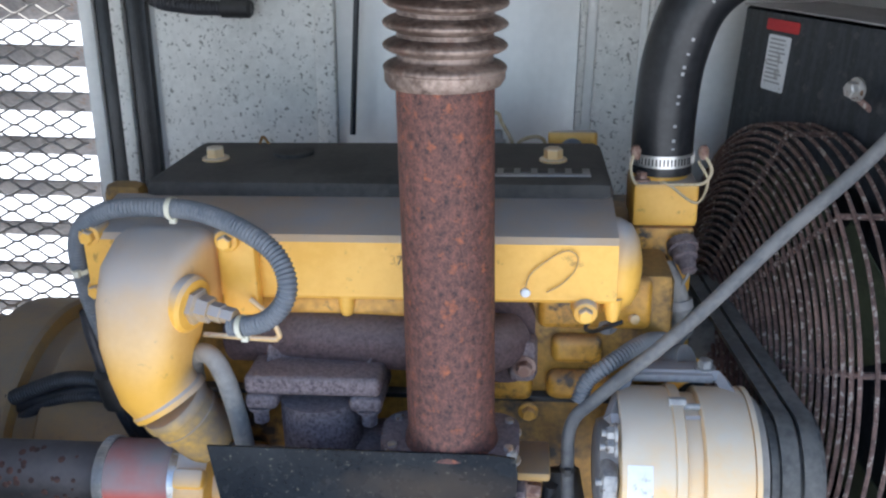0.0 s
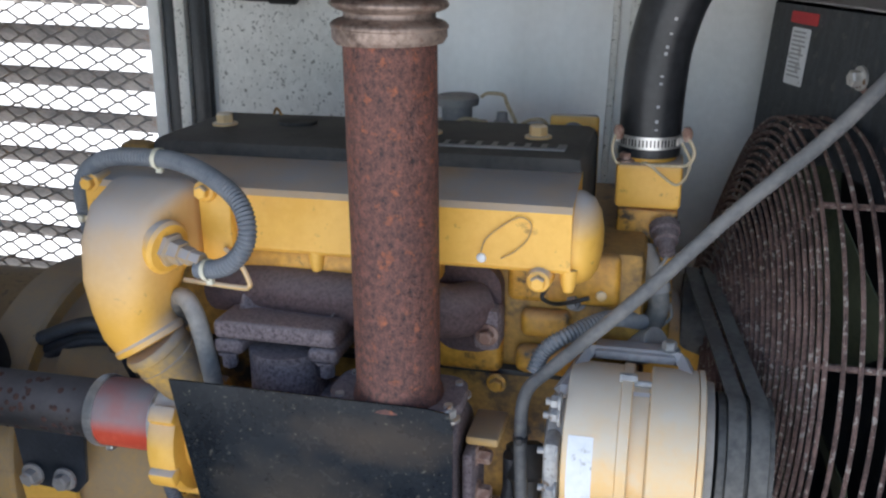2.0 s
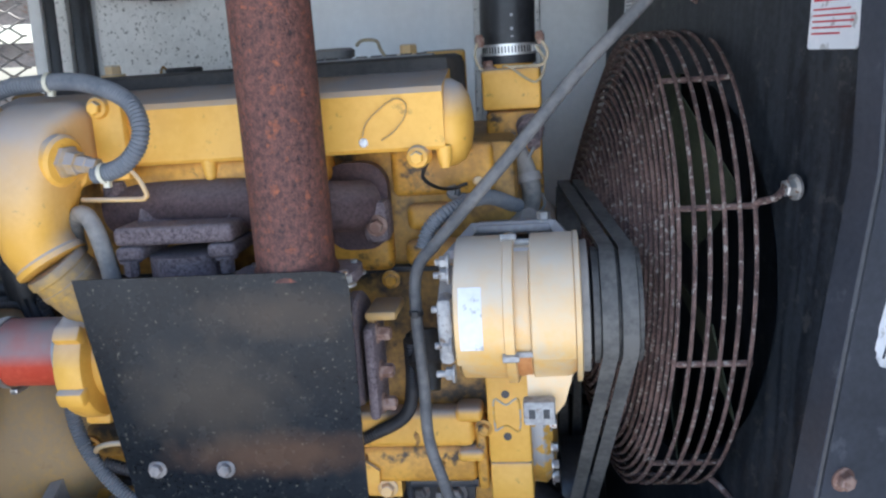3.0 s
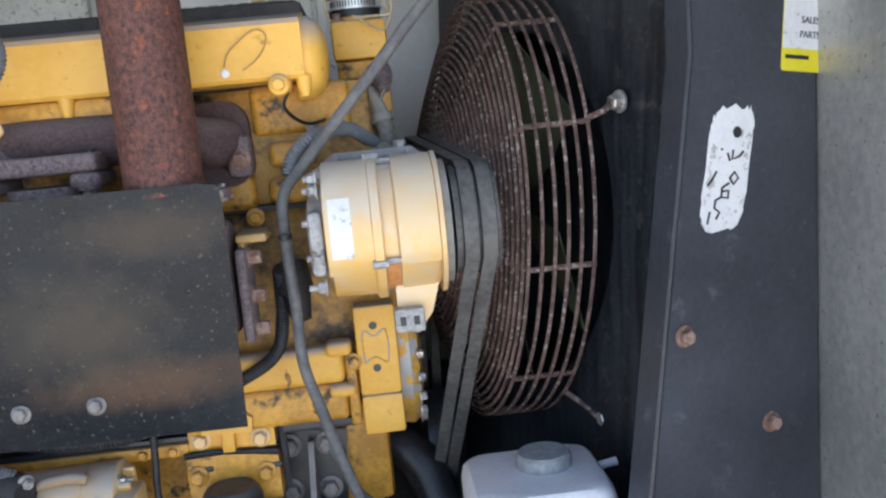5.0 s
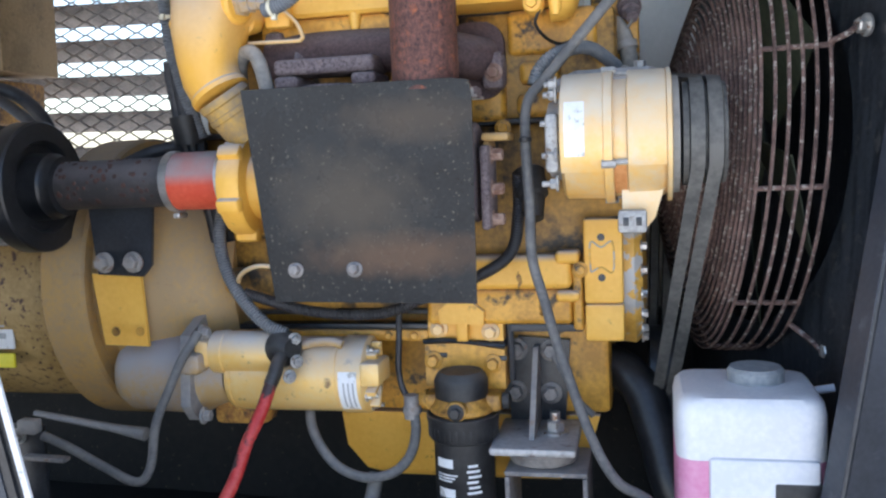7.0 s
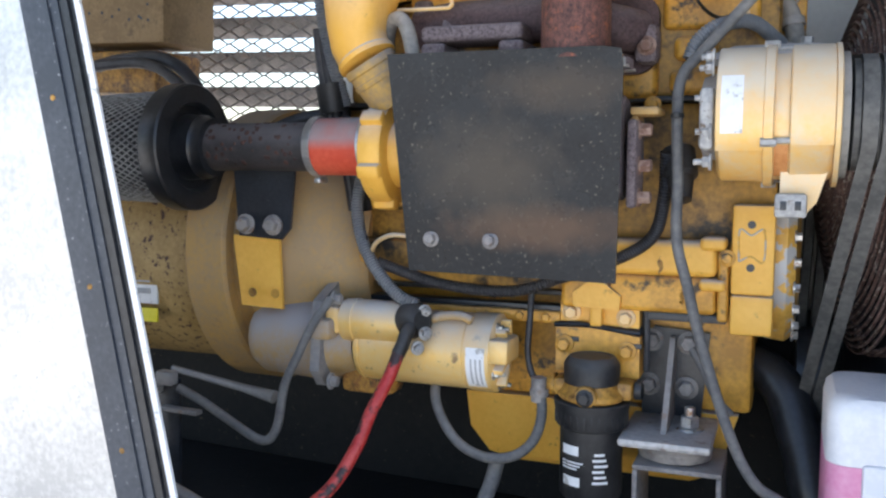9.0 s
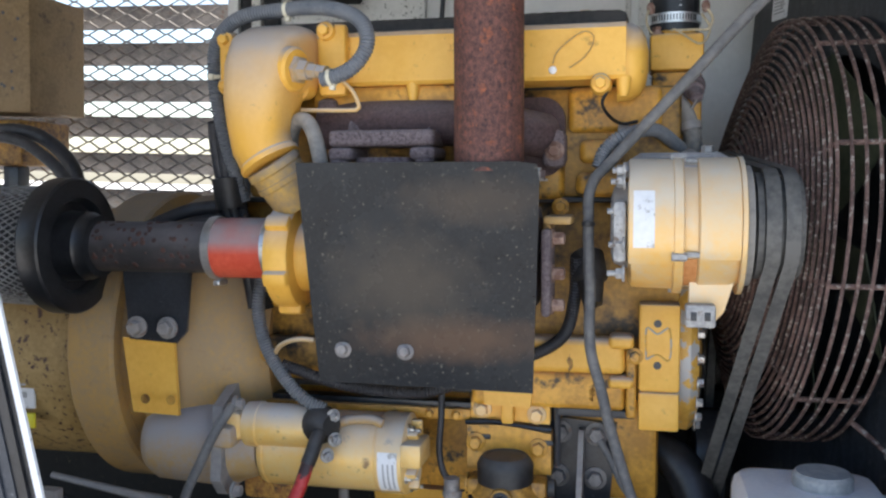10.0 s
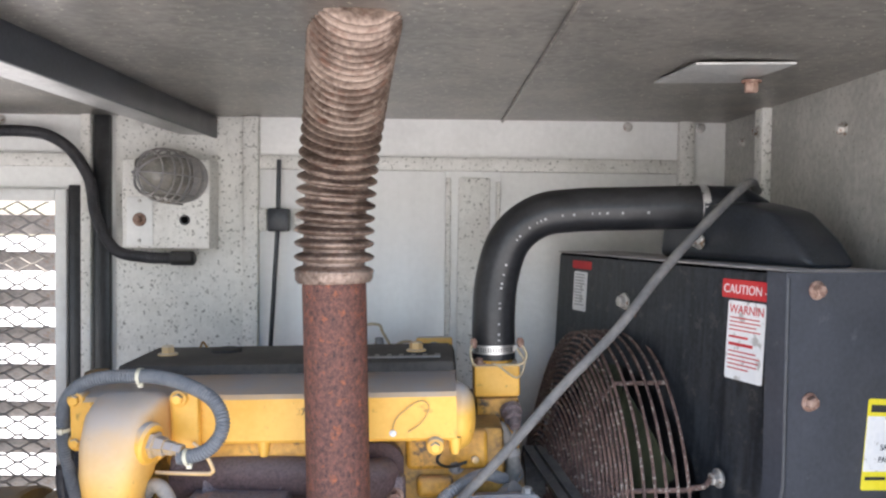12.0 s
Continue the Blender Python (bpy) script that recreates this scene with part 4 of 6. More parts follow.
loft(bm, [[(x, 1.062 + (y - 1.062) * k, 1.235 + (z - 1.235) * k) for y, z in [(1.062 + 0.052 * math.cos(a), 1.235 + 0.058 * math.sin(a)) for a in [q * math.tau / 24 for q in range(24)]]] for x, k in ((0.170, 1.0), (0.190, 0.97), (0.203, 0.84), (0.211, 0.6), (0.215, 0.25))])
part("end_cap", bm, YELLOW, man)
part("underside", box(B(), (-0.29, 1.02, 1.165), (0.02, 1.10, 1.207), 0.01), YELLOW_GRIMY, man)
for x, z, y in ((0.148, 1.199, 1.0), (-0.256, 1.286, 0.985), (-0.428, 1.282, 1.008), (-0.430, 1.212, 1.012)):
    bm = lathe(B(), (x, y + 0.025, z), (0, -1, 0), [(0, 0.016), (0.022, 0.0145), (0.026, 0.013)], 20)
    ob = part("boss", bm, YELLOW, man)
    part("bolt", bolt(B(), (x, y, z), (0, -1, 0), 0.0088), YELLOW, ob)
part("bolt", bolt(B(), (-0.170, 1.045, 1.178), (0, -1, -0.2), 0.0095), YELLOW_GRIMY, man)
for x in (-0.13, 0.18):
    part("nub", lathe(B(), (x, 1.02, 1.21), (0, 0, -1), [(0, 0.011), (0.018, 0.009), (0.028, 0.006)], 14), YELLOW, man)
bm = tube(B(), smooth([(0.080, 1.0035, 1.228), (0.085, 1.0035, 1.243), (0.098, 1.0035, 1.256), (0.118, 1.0035, 1.270), (0.130, 1.0035, 1.272), (0.138, 1.0035, 1.264), (0.134, 1.0035, 1.248), (0.120, 1.0035, 1.232), (0.104, 1.0035, 1.222)]), 0.0008, 6)
part("paint_run", bm, YELLOW_DUSTY, man)
part("paint_blob", lathe(B(), (0.080, 1.0065, 1.220), (0, -1, 0), [(0, 0.006), (0.002, 0.005), (0.003, 0.002)], 12), WHITE, man)
letters("37", 0.016, pose(-0.075, 1.0068, 1.252, 90, 0, 0), YELLOW_GRIMY, man, "stamped_number")
part("elbow_flange", box(B(), (-0.270, 0.990, 1.190), (-0.226, 1.010, 1.297), 0.007), YELLOW, man)
def oval(c, ex, ey, w, h, p=3.0, n=28):
    out = []
    for k in range(n):
        a = k * math.tau / n
        ca, sa = math.cos(a), math.sin(a)
        out.append(Vector(c) + Vector(ex) * (w / 2 * math.copysign(abs(ca) ** (2 / p), ca)) + Vector(ey) * (h / 2 * math.copysign(abs(sa) ** (2 / p), sa)))
    return out
s45 = math.sqrt(0.5)
down = (0.87, 0.1, 0.5), (0.1, -0.98, 0.1)
elb = [oval((-0.333, 1.008, 1.240), (1, 0, 0), (0, 0, 1), 0.116, 0.112, 5), oval((-0.336, 0.985, 1.239), (1, 0, 0), (0, 0, 1), 0.110, 0.115, 5),
       oval((-0.341, 0.966, 1.225), (1, 0, 0), (0, -0.45, 0.89), 0.102, 0.122, 4.5), oval((-0.343, 0.953, 1.20), (1, 0, 0), (0, -s45, s45), 0.099, 0.120, 4),
       oval((-0.346, 0.949, 1.17), (1, 0, 0), (0, -0.92, 0.38), 0.094, 0.108, 3.2), oval((-0.349, 0.952, 1.14), (1, 0, 0), (0, -1, 0.08), 0.086, 0.096, 2.6), oval((-0.347, 0.956, 1.116), (0.94, 0, 0.34), (0, -1, 0), 0.088, 0.090, 2.2)]
elb += [oval(c, down[0], down[1], w, w, 2) for c, w in (((-0.341, 0.960, 1.100), 0.088), ((-0.339, 0.961, 1.097), 0.094), ((-0.336, 0.963, 1.091), 0.094), ((-0.335, 0.964, 1.089), 0.076))]
part("elbow", loft(B(), elb), ELBOW, man)
part("hose_sleeve", lathe(B(), (-0.336, 0.963, 1.091), (0.5, 0.33, -0.92), [(0, 0.040), (0.004, 0.043), (0.012, 0.043), (0.014, 0.0405), (0.026, 0.0400), (0.027, 0.0415), (0.035, 0.0410), (0.036, 0.0390), (0.050, 0.0380), (0.078, 0.036)], 36), SLEEVE, man, "dusty ribbed rubber sleeve with yellow overspray")
sen = part("sensor", lathe(B(), (-0.284, 0.944, 1.224), (0.95, -0.28, -0.12), [(0, 0.021), (0.006, 0.021), (0.008, 0.0155), (0.022, 0.015), (0.022, 0.011), (0.036, 0.011), (0.037, 0.0095), (0.052, 0.0095)], 6), NOSE, man, "brass-coloured pressure sensor")
part("boss", lathe(B(), (-0.288, 0.945, 1.225), (0.95, -0.28, -0.12), [(-0.02, 0.033), (0.0, 0.033), (0.004, 0.029)], 28), YELLOW, man)
# warning labels on the radiator
plate_on(FACE, -0.208, -0.095, 1.448, 1.478, 0.0008, LRED, "red_label", 0.003)
letters("CAUTION -", 0.0205, FACE @ pose(-0.204, 1.456, 0.001), WHITE, rad, "label_text")
plate_on(FACE, -0.190, -0.100, 1.318, 1.444, 0.0008, WHITE, "white_label", 0.004)
letters("WARNIN", 0.0200, FACE @ pose(-0.186, 1.424, 0.001), LRED, rad, "label_text")
bars(FACE, -0.184, -0.109, 1.392, 1.418, 4, 0.0011, LRED, 0.7)
bars(FACE, -0.184, -0.130, 1.383, 1.388, 1, 0.0011, LRED, 0.3)
bars(FACE, -0.184, -0.112, 1.370, 1.377, 1, 0.0011, LRED, 0.3)
bars(FACE, -0.184, -0.109, 1.330, 1.364, 5, 0.0011, LRED, 0.7)
plate_on(FACE, -0.722, -0.640, 1.466, 1.483, 0.0008, LRED, "red_label", 0.003)
plate_on(FACE, -0.712, -0.655, 1.376, 1.460, 0.0008, WHITE, "white_label", 0.004)
bars(FACE, -0.706, -0.662, 1.384, 1.455, 11, 0.0011, PRINT_GREY, 0.6)
TILTED = FRONT @ pose(0.180, 1.243, 0, 0, 0, -5)
plate_on(TILTED, -0.034, 0.032, -0.068, 0.068, 0.0004, LYELLOW, "yellow_label", 0.004)
plate_on(TILTED, -0.033, 0.032, -0.040, 0.042, 0.0008, WHITE, "white_label", 0.001)
bars(TILTED, -0.028, 0.030, 0.047, 0.059, 1, 0.0012, INK, 0.1)
letters("SALES", 0.012, TILTED @ pose(-0.004, -0.008, 0.001), INK, rad, "label_text")
letters("PARTS", 0.012, TILTED @ pose(-0.006, -0.026, 0.001), INK, rad, "label_text")
bars(TILTED, -0.028, 0.028, -0.060, -0.048, 1, 0.0012, INK, 0.6)
# hand-painted white patch with scrawled figures, roughly brushed at its ends
random.seed(4)
edge = []
for k in range(64):
    a = k * math.tau / 64
    ca, sa = math.cos(a), math.sin(a)
    px = 0.035 * math.copysign(abs(ca) ** 0.45, ca) + random.uniform(-0.0012, 0.0012)
    pz = 0.073 * math.copysign(abs(sa) ** 0.35, sa) + random.uniform(-0.006, 0.004) * (abs(sa) > 0.75)
    edge.append((0.0515 + px + 0.19 * pz, 1.066 + pz))
t = bmesh.new()
t.faces.new([t.verts.new((x, z, 0.0006)) for x, z in edge])
bmesh.ops.triangulate(t, faces=t.faces)
bmesh.ops.transform(t, matrix=FRONT, verts=t.verts)
part("painted_patch", t, WHITE, rad, "rough white paint patch with scrawled marks")
part("scrawl", lathe(B(), FRONT @ Vector((0.068, 1.107, 0.0008)), RM.to_3x3() @ Vector((0, -1, 0)), [(0, 0.0072), (0.0004, 0.007)], 10), INK, rad)
for strokes in (((0.036, 1.089), (0.037, 1.087)), ((0.044, 1.083), (0.047, 1.073)), ((0.052, 1.086), (0.050, 1.075), (0.060, 1.077), (0.066, 1.083)), ((0.0285, 1.062), (0.022, 1.052), (0.016, 1.046)), ((0.046, 1.052), (0.053, 1.059), (0.058, 1.051), (0.051, 1.044), (0.046, 1.052)),
                ((0.045, 1.046), (0.035, 1.041), (0.034, 1.030), (0.043, 1.028), (0.044, 1.037), (0.036, 1.037)), ((0.034, 1.030), (0.026, 1.027), (0.024, 1.018), (0.031, 1.012), (0.026, 1.004)), ((0.018, 1.014), (0.014, 0.999))):
    part("scrawl", tube(B(), [FRONT @ Vector((x * 1.15 + 0.001, z, 0.0009)) for x, z in strokes], 0.0016, 5), INK, rad)

# fitting and looped wire under the plenum's end
part("fitting", stud(B(), (0.206, 1.112, 1.150), (0.35, -1, 0.1), 0.012, 0.016), ALTER, man)
part("fitting", stud(B(), (0.182, 1.100, 1.140), (-0.2, -1, 0), 0.010, 0.010), GREYCAST, man)
part("wire", tube(B(), smooth([(0.158, 1.010, 1.190), (0.150, 1.020, 1.172), (0.160, 1.045, 1.155), (0.178, 1.075, 1.146), (0.200, 1.085, 1.150)], 5), 0.0026, 6), PLASTIC_BLACK, man)

# ---- exhaust manifold and turbocharger ----
exm = thing("exhaust_manifold", (-0.1, 1.03, 1.1), "brown rusty cast iron exhaust manifold", "exhaust manifold")
bm = tube(B(), smooth([(-0.275, 1.04, 1.145), (-0.22, 1.03, 1.150), (-0.14, 1.022, 1.150), (-0.04, 1.022, 1.146), (0.03, 1.040, 1.135), (0.06, 1.075, 1.130)], 5), 0.034, 20)
part("log", bm, BROWNIRON, exm)
bm = B()
loft(bm, [[(-0.160 + w / 2 * p, y + q * d, z + q * h) for p, q in [(math.copysign(abs(math.cos(g)) ** 0.6, math.cos(g)), math.copysign(abs(math.sin(g)) ** 0.8, math.sin(g))) for g in [k * math.tau / 24 for k in range(24)]]] for y, z, w, d, h in ((1.045, 1.150, 0.100, 0.004, 0.030), (1.022, 1.157, 0.122, 0.006, 0.030), (0.998, 1.150, 0.128, 0.012, 0.028), (0.984, 1.138, 0.124, 0.018, 0.018), (0.978, 1.127, 0.116, 0.022, 0.012))])
part("riser", bm, IRON, exm)
bm = B()
sheet(bm, [(p, q) for p, q in rrect(0.090, 0.120, 0.034, 6)], 0.022, pose(0.048, 1.072, 1.128))
bmesh.ops.bevel(bm, geom=[e for e in bm.edges if len(e.link_faces) == 2 and e.calc_face_angle() > 1.2], offset=0.006, segments=2, profile=0.5, affect='EDGES')
part("end_flange", bm, BROWNIRON, exm, "smooth rust-brown end flange")
for x0, x1, z0, z1 in ((-0.240, -0.082, 1.112, 1.136), (-0.241, -0.203, 1.092, 1.111), (-0.119, -0.081, 1.092, 1.111)):
    part("flange", box(B(), (x0, 0.945, z0), (x1, 1.03, z1), 0.007, None, 3), IRON, exm)
for x in (-0.226, -0.098):
    part("bolt", bolt(B(), (x, 0.958, 1.092), (0, 0, -1), 0.010, h=0.018), IRON, exm)
for x, z in ((0.078, 1.110), (-0.265, 1.16)):
    part("flange_ear", box(B(), (x - 0.018, 1.045 if x > 0 else 1.01, z - 0.030), (x + 0.018, 1.090 if x > 0 else 1.055, z + 0.030), 0.012), IRON, exm)
part("bolt", bolt(B(), (0.080, 1.045, 1.106), (0, -1, 0), 0.010), RUSTBOLT, exm)

turbo = thing("turbocharger", (-0.15, 1.0, 0.85), "turbocharger with yellow compressor housing behind the heat shield", "turbocharger")
part("turbine_neck", lathe(B(), (-0.16, 0.985, 0.93), (0, 0, 1), [(0, 0.06), (0.05, 0.058), (0.10, 0.048), (0.166, 0.048)], 24), IRON, turbo)
part("turbine_housing", lathe(B(), (-0.09, 0.995, 0.955), (1, 0, 0), [(-0.06, 0.05), (-0.05, 0.085), (0.03, 0.09), (0.06, 0.07), (0.10, 0.052), (0.13, 0.05)], 32), IRON, turbo)
part("outlet_elbow", tube(B(), smooth([(0.0, 0.995, 0.955), (0.02, 0.975, 0.98), (0.0, PY + 0.02, 1.03), (PX, PY + 0.005, 1.062)], 5), 0.038, 20), IRON, turbo)
part("compressor_housing", lathe(B(), (-0.292, 1.0, 0.948), (1, 0, 0), [(-0.045, 0.050), (-0.044, 0.078), (-0.036, 0.081), (-0.012, 0.081), (-0.007, 0.078), (-0.004, 0.055), (0.07, 0.052)], 40), YELLOW, turbo)
for k in range(6):
    a = radians(60 * k + 200)
    part("lug", box(B(), (-0.335, -0.012, -0.012), (-0.297, 0.012, 0.012), 0.006, pose(0, 1.0 + 0.079 * math.cos(a), 0.948 + 0.079 * math.sin(a), math.degrees(a), 0, 0)), YELLOW, turbo)
part("wastegate_can", lathe(B(), (0.128, 1.058, 0.955), (0.15, -0.5, -1), [(0, 0.018), (0.004, 0.024), (0.045, 0.026), (0.050, 0.020), (0.085, 0.014)], 20), PLASTIC_BLACK, turbo)
part("outlet_flange", box(B(), (0.070, 0.945, 0.87), (0.084, 1.02, 0.995), 0.010), IRON, turbo)
part("bracket", box(B(), (0.072, 0.958, 1.0), (0.112, 1.03, 1.012), 0.004), YELLOW_DUSTY, turbo)
part("bracket", box(B(), (0.072, 0.970, 0.955), (0.082, 1.03, 1.0), 0.003), YELLOW_DUSTY, turbo)
for z in (0.98, 0.93, 0.885):
    part("bolt", bolt(B(), (0.083, 0.972, z), (1, -0.1, 0), 0.0095, h=0.016), RUSTBOLT, turbo)
part("clamp_ring", lathe(B(), (0.045, 0.99, 0.955), (1, 0, 0), [(0, 0.070), (0.004, 0.075), (0.014, 0.075), (0.018, 0.070)], 32), IRON, turbo)
part("drain_tube", tube(B(), smooth([(-0.318, 1.0, 1.10), (-0.312, 0.985, 1.132), (-0.297, 0.972, 1.151), (-0.280, 0.962, 1.152), (-0.266, 0.955, 1.135), (-0.255, 0.95, 1.10), (-0.248, 0.95, 1.05), (-0.247, 0.955, 1.0)], 6), 0.0115, 14), HOSEGREY, turbo)
part("sense_line", tube(B(), smooth([(-0.235, 0.985, 1.215), (-0.214, 0.982, 1.196), (-0.203, 0.980, 1.174), (-0.206, 0.980, 1.169), (-0.215, 0.980, 1.167), (-0.295, 0.985, 1.169)], 5), 0.0032, 8), ALTER, turbo)

# ---- air cleaner ----
air = thing("air_filter", (-0.88, 1.0, 0.85), "black cylindrical air filter with wire mesh cover and pipe", "air filter")
AX = (1, 0, 0)
part("element", lathe(B(), (-1.06, 1.0, 0.959), AX, [(0, 0.085), (0.34, 0.097)], 40), RUBBER, air)
bm = B()
for i in range(54):
    for s in (1, -1):
        a0 = i * math.tau / 54
        pts = []
        for k in range(13):
            u = k / 12
            a = a0 + s * u * 2.1
            r = 0.087 + 0.012 * u
            pts.append((-1.06 + 0.34 * u, 1.0 + r * math.cos(a), 0.959 + r * math.sin(a)))
        tube(bm, pts, 0.0015, 4, cap=False)
part("mesh_cover", bm, MOUNTPALE, air, "diamond wire mesh")
part("end_cap", lathe(B(), (-0.727, 1.0, 0.959), AX, [(0, 0.10), (0.001, 0.109), (0.004, 0.111), (0.036, 0.111), (0.039, 0.108), (0.040, 0.079), (0.036, 0.076), (0.024, 0.073), (0.024, 0.058), (0.045, 0.056)], 48), RUBBER, air)
part("neck_band", lathe(B(), (-0.698, 1.0, 0.959), AX, [(0, 0.05), (0, 0.056), (0.03, 0.056), (0.034, 0.052), (0.05, 0.050), (0.052, 0.04)], 40), RUBBER, air)
part("inlet_pipe", lathe(B(), (-0.70, 1.0, 0.959), AX, [(0, 0.0405), (0.32, 0.0405)], 40), surf("spotted_black_pipe", (0.035, 0.033, 0.034), (0.07, 0.06, 0.058), 0.45, scale=12, bump=0.15, dust=0.55, dust_colour=(0.16, 0.145, 0.15), dust_from=(-0.1, 0.6)), air)
random.seed(21)
for k in range(64):
    x, g, w = random.uniform(-0.65, -0.455), radians(random.uniform(95, 225)), random.uniform(0.002, 0.005)
    part("rust_blotch", lathe(B(), (x, 1.0 + 0.0403 * math.cos(g), 0.959 + 0.0403 * math.sin(g)), (0, math.cos(g), math.sin(g)), [(0, w), (0.0010, w * 0.85), (0.0014, w * 0.3)], 7, spin=random.random()), BLOTCH, air)
hose = part("coupling_hose", lathe(B(), (-0.452, 1.0, 0.959), AX, [(0, 0.046), (0.004, 0.047), (0.112, 0.047), (0.114, 0.045)], 40), RED, air, "dusty red silicone coupling hose")
for x in (-0.444, -0.348):
    part("hose_clamp", clamp_band(B(), (x, 1.0, 0.959), AX, 0.0475, 0.013), STRAP, hose)
    part("clamp_screw", box(B(), (x - 0.006, 0.99, 0.899), (x + 0.006, 1.02, 0.908), 0.003), STRAP, hose)
part("bracket", sheet(B(), [(-0.613, 0.805), (-0.528, 0.800), (-0.510, 0.82), (-0.500, 0.92), (-0.622, 0.92)], 0.006, pose(-0.002, 1.018, 0)), BLACK, air)
for x in (-0.597, -0.542):
    part("bolt", bolt(B(), (x, 1.012, 0.826), (0, -1, 0), 0.0125), MOUNT, air)
part("support_plate", sheet(B(), [(-0.622, 0.675), (-0.540, 0.672), (-0.545, 0.800), (-0.638, 0.800)], 0.008, pose(0.006, 1.024, 0.006)), YELLOW, air)
for x in (-0.588, -0.542):
    part("bolt_hole", lathe(B(), (x, 1.0155, 0.706), (0, -1, 0), [(0, 0.008), (0.001, 0.008), (0.001, 0.005), (-0.003, 0.005)], 14), BROWNCAST, air)

# ---- generator ----
gen = thing("generator", (-0.9, GY, 0.42), "dusty yellow generator housing with rust freckles", "generator")
CY, CZ = 1.313, 0.765
GENPAINT = surf("freckled_yellow_paint", (0.34, 0.215, 0.07), (0.46, 0.31, 0.12), 0.6, scale=7, bump=0.12, dust=0.7, dust_colour=(0.15, 0.11, 0.085), spots=(0.07, 0.032, 0.022), spot_scale=75, spot_size=0.37, spot_soft=0.07)
part("stator", lathe(B(), (-1.45, CY, CZ), AX, [(0, 0.20), (0.02, 0.245), (0.70, 0.245)], 56), GENPAINT, gen)
part("end_ring", lathe(B(), (-0.752, CY, CZ), AX, [(0, 0.25), (0.003, 0.272), (0.008, 0.277), (0.086, 0.278), (0.092, 0.273), (0.093, 0.252), (0.131, 0.252)], 56), YELLOW_DUSTY, gen)
part("flywheel_housing", lathe(B(), (-0.622, CY, CZ), AX, [(0, 0.262), (0.008, 0.272), (0.04, 0.274), (0.06, 0.268), (0.12, 0.25), (0.18, 0.225), (0.21, 0.20)], 56), YELLOW_DUSTY, gen)
part("data_plate", box(B(), (-0.92, 1.078, 0.66), (-0.845, 1.083, 0.795), 0.001, Matrix.Translation((0, 0.0, 0.0))), WHITE, gen)
part("data_plate", box(B(), (-0.92, 1.076, 0.625), (-0.845, 1.081, 0.652), 0.001), LYELLOW, gen)
for k in range(5):
    part("print_bar", box(B(), (-0.915, 1.0755, 0.68 + k * 0.022), (-0.86, 1.0779, 0.69 + k * 0.022), 0.0003), PRINT_GREY, gen)
for k in range(7):
    a = radians(170 + k * 16)
    part("bolt", bolt(B(), (-0.575, CY + 0.268 * math.cos(a), CZ + 0.268 * math.sin(a)), (1, 0, 0), 0.009), YELLOW_DUSTY, gen)

part("drain_arm", tube(B(), [(-0.846, 1.120, 0.526), (-0.681, 1.120, 0.501), (-0.612, 1.120, 0.490)], 0.010, 10, [0.006, 0.008, 0.013]), GREYCAST, gen)
part("weld_tag", loft(B(), [[(x, CY + r * math.cos(a), CZ + r * math.sin(a)) for x, r in ((-0.715, 0.2632), (-0.665, 0.2655), (-0.665, 0.2662), (-0.715, 0.2640))] for a in [radians(216 + k * 4) for k in range(4)]]), NOSE, gen)

# ---- starter motor ----
SY, SZ = 1.095, 0.617
st = thing("starter_motor", (-0.3, SY, 0.55), "dusty yellow starter motor with solenoid", "starter motor")
part("motor_body", lathe(B(), (-0.405, SY, SZ), AX, [(0, 0.045), (0.002, 0.060), (0.008, 0.064), (0.012, 0.064), (0.013, 0.0625), (0.016, 0.0625), (0.017, 0.064), (0.200, 0.064), (0.2015, 0.0625), (0.204, 0.0625), (0.2055, 0.066), (0.247, 0.066), (0.252, 0.058), (0.254, 0.02)], 48), STARTER, st)
part("solenoid", lathe(B(), (-0.425, 1.055, 0.663), AX, [(0, 0.028), (0.002, 0.036), (0.025, 0.038), (0.027, 0.036), (0.125, 0.036), (0.13, 0.033), (0.15, 0.022)], 36), STARTER, st)
part("nose", lathe(B(), (-0.625, SY, SZ), AX, [(0, 0.03), (0.01, 0.055), (0.03, 0.068), (0.12, 0.072), (0.17, 0.066), (0.215, 0.052)], 40), NOSE, st)
part("flange", sheet(B(), [(-0.075, -0.06), (-0.05, -0.09), (0.04, -0.085), (0.08, -0.02), (0.085, 0.07), (0.05, 0.10), (0.0, 0.085), (-0.06, 0.06)], 0.018, pose(-0.455, SY - 0.01, SZ + 0.02, 0, 0, 90)), GREYCAST, st)
for y, z in ((1.02, 0.56), (1.035, 0.70), (1.15, 0.72)):
    part("bolt", bolt(B(), (-0.437, y, z), (1, 0, 0), 0.010), GREYCAST, st)
part("yoke", box(B(), (-0.452, 1.025, 0.640), (-0.424, 1.08, 0.688), 0.008), STARTER, st)
part("terminal_cap", lathe(B(), (-0.300, 1.045, 0.672), (0.8, -0.6, 0.1), [(0, 0.030), (0.012, 0.032), (0.03, 0.026), (0.04, 0.016)], 20), PLASTIC_BLACK, st)
for p in ((-0.262, 1.02, 0.655), (-0.268, 1.03, 0.69), (-0.272, 1.01, 0.632)):
    part("terminal_nut", stud(B(), p, (0.7, -0.7, 0), 0.008, 0.008), MOUNTPALE, st)
part("label", loft(B(), [[(x, SY + r * math.cos(a), SZ + r * math.sin(a)) for x, r in ((-0.196, 0.0661), (-0.164, 0.0661), (-0.164, 0.0667), (-0.196, 0.0667))] for a in [radians(164 + k * 8) for k in range(9)]]), WHITE, st)
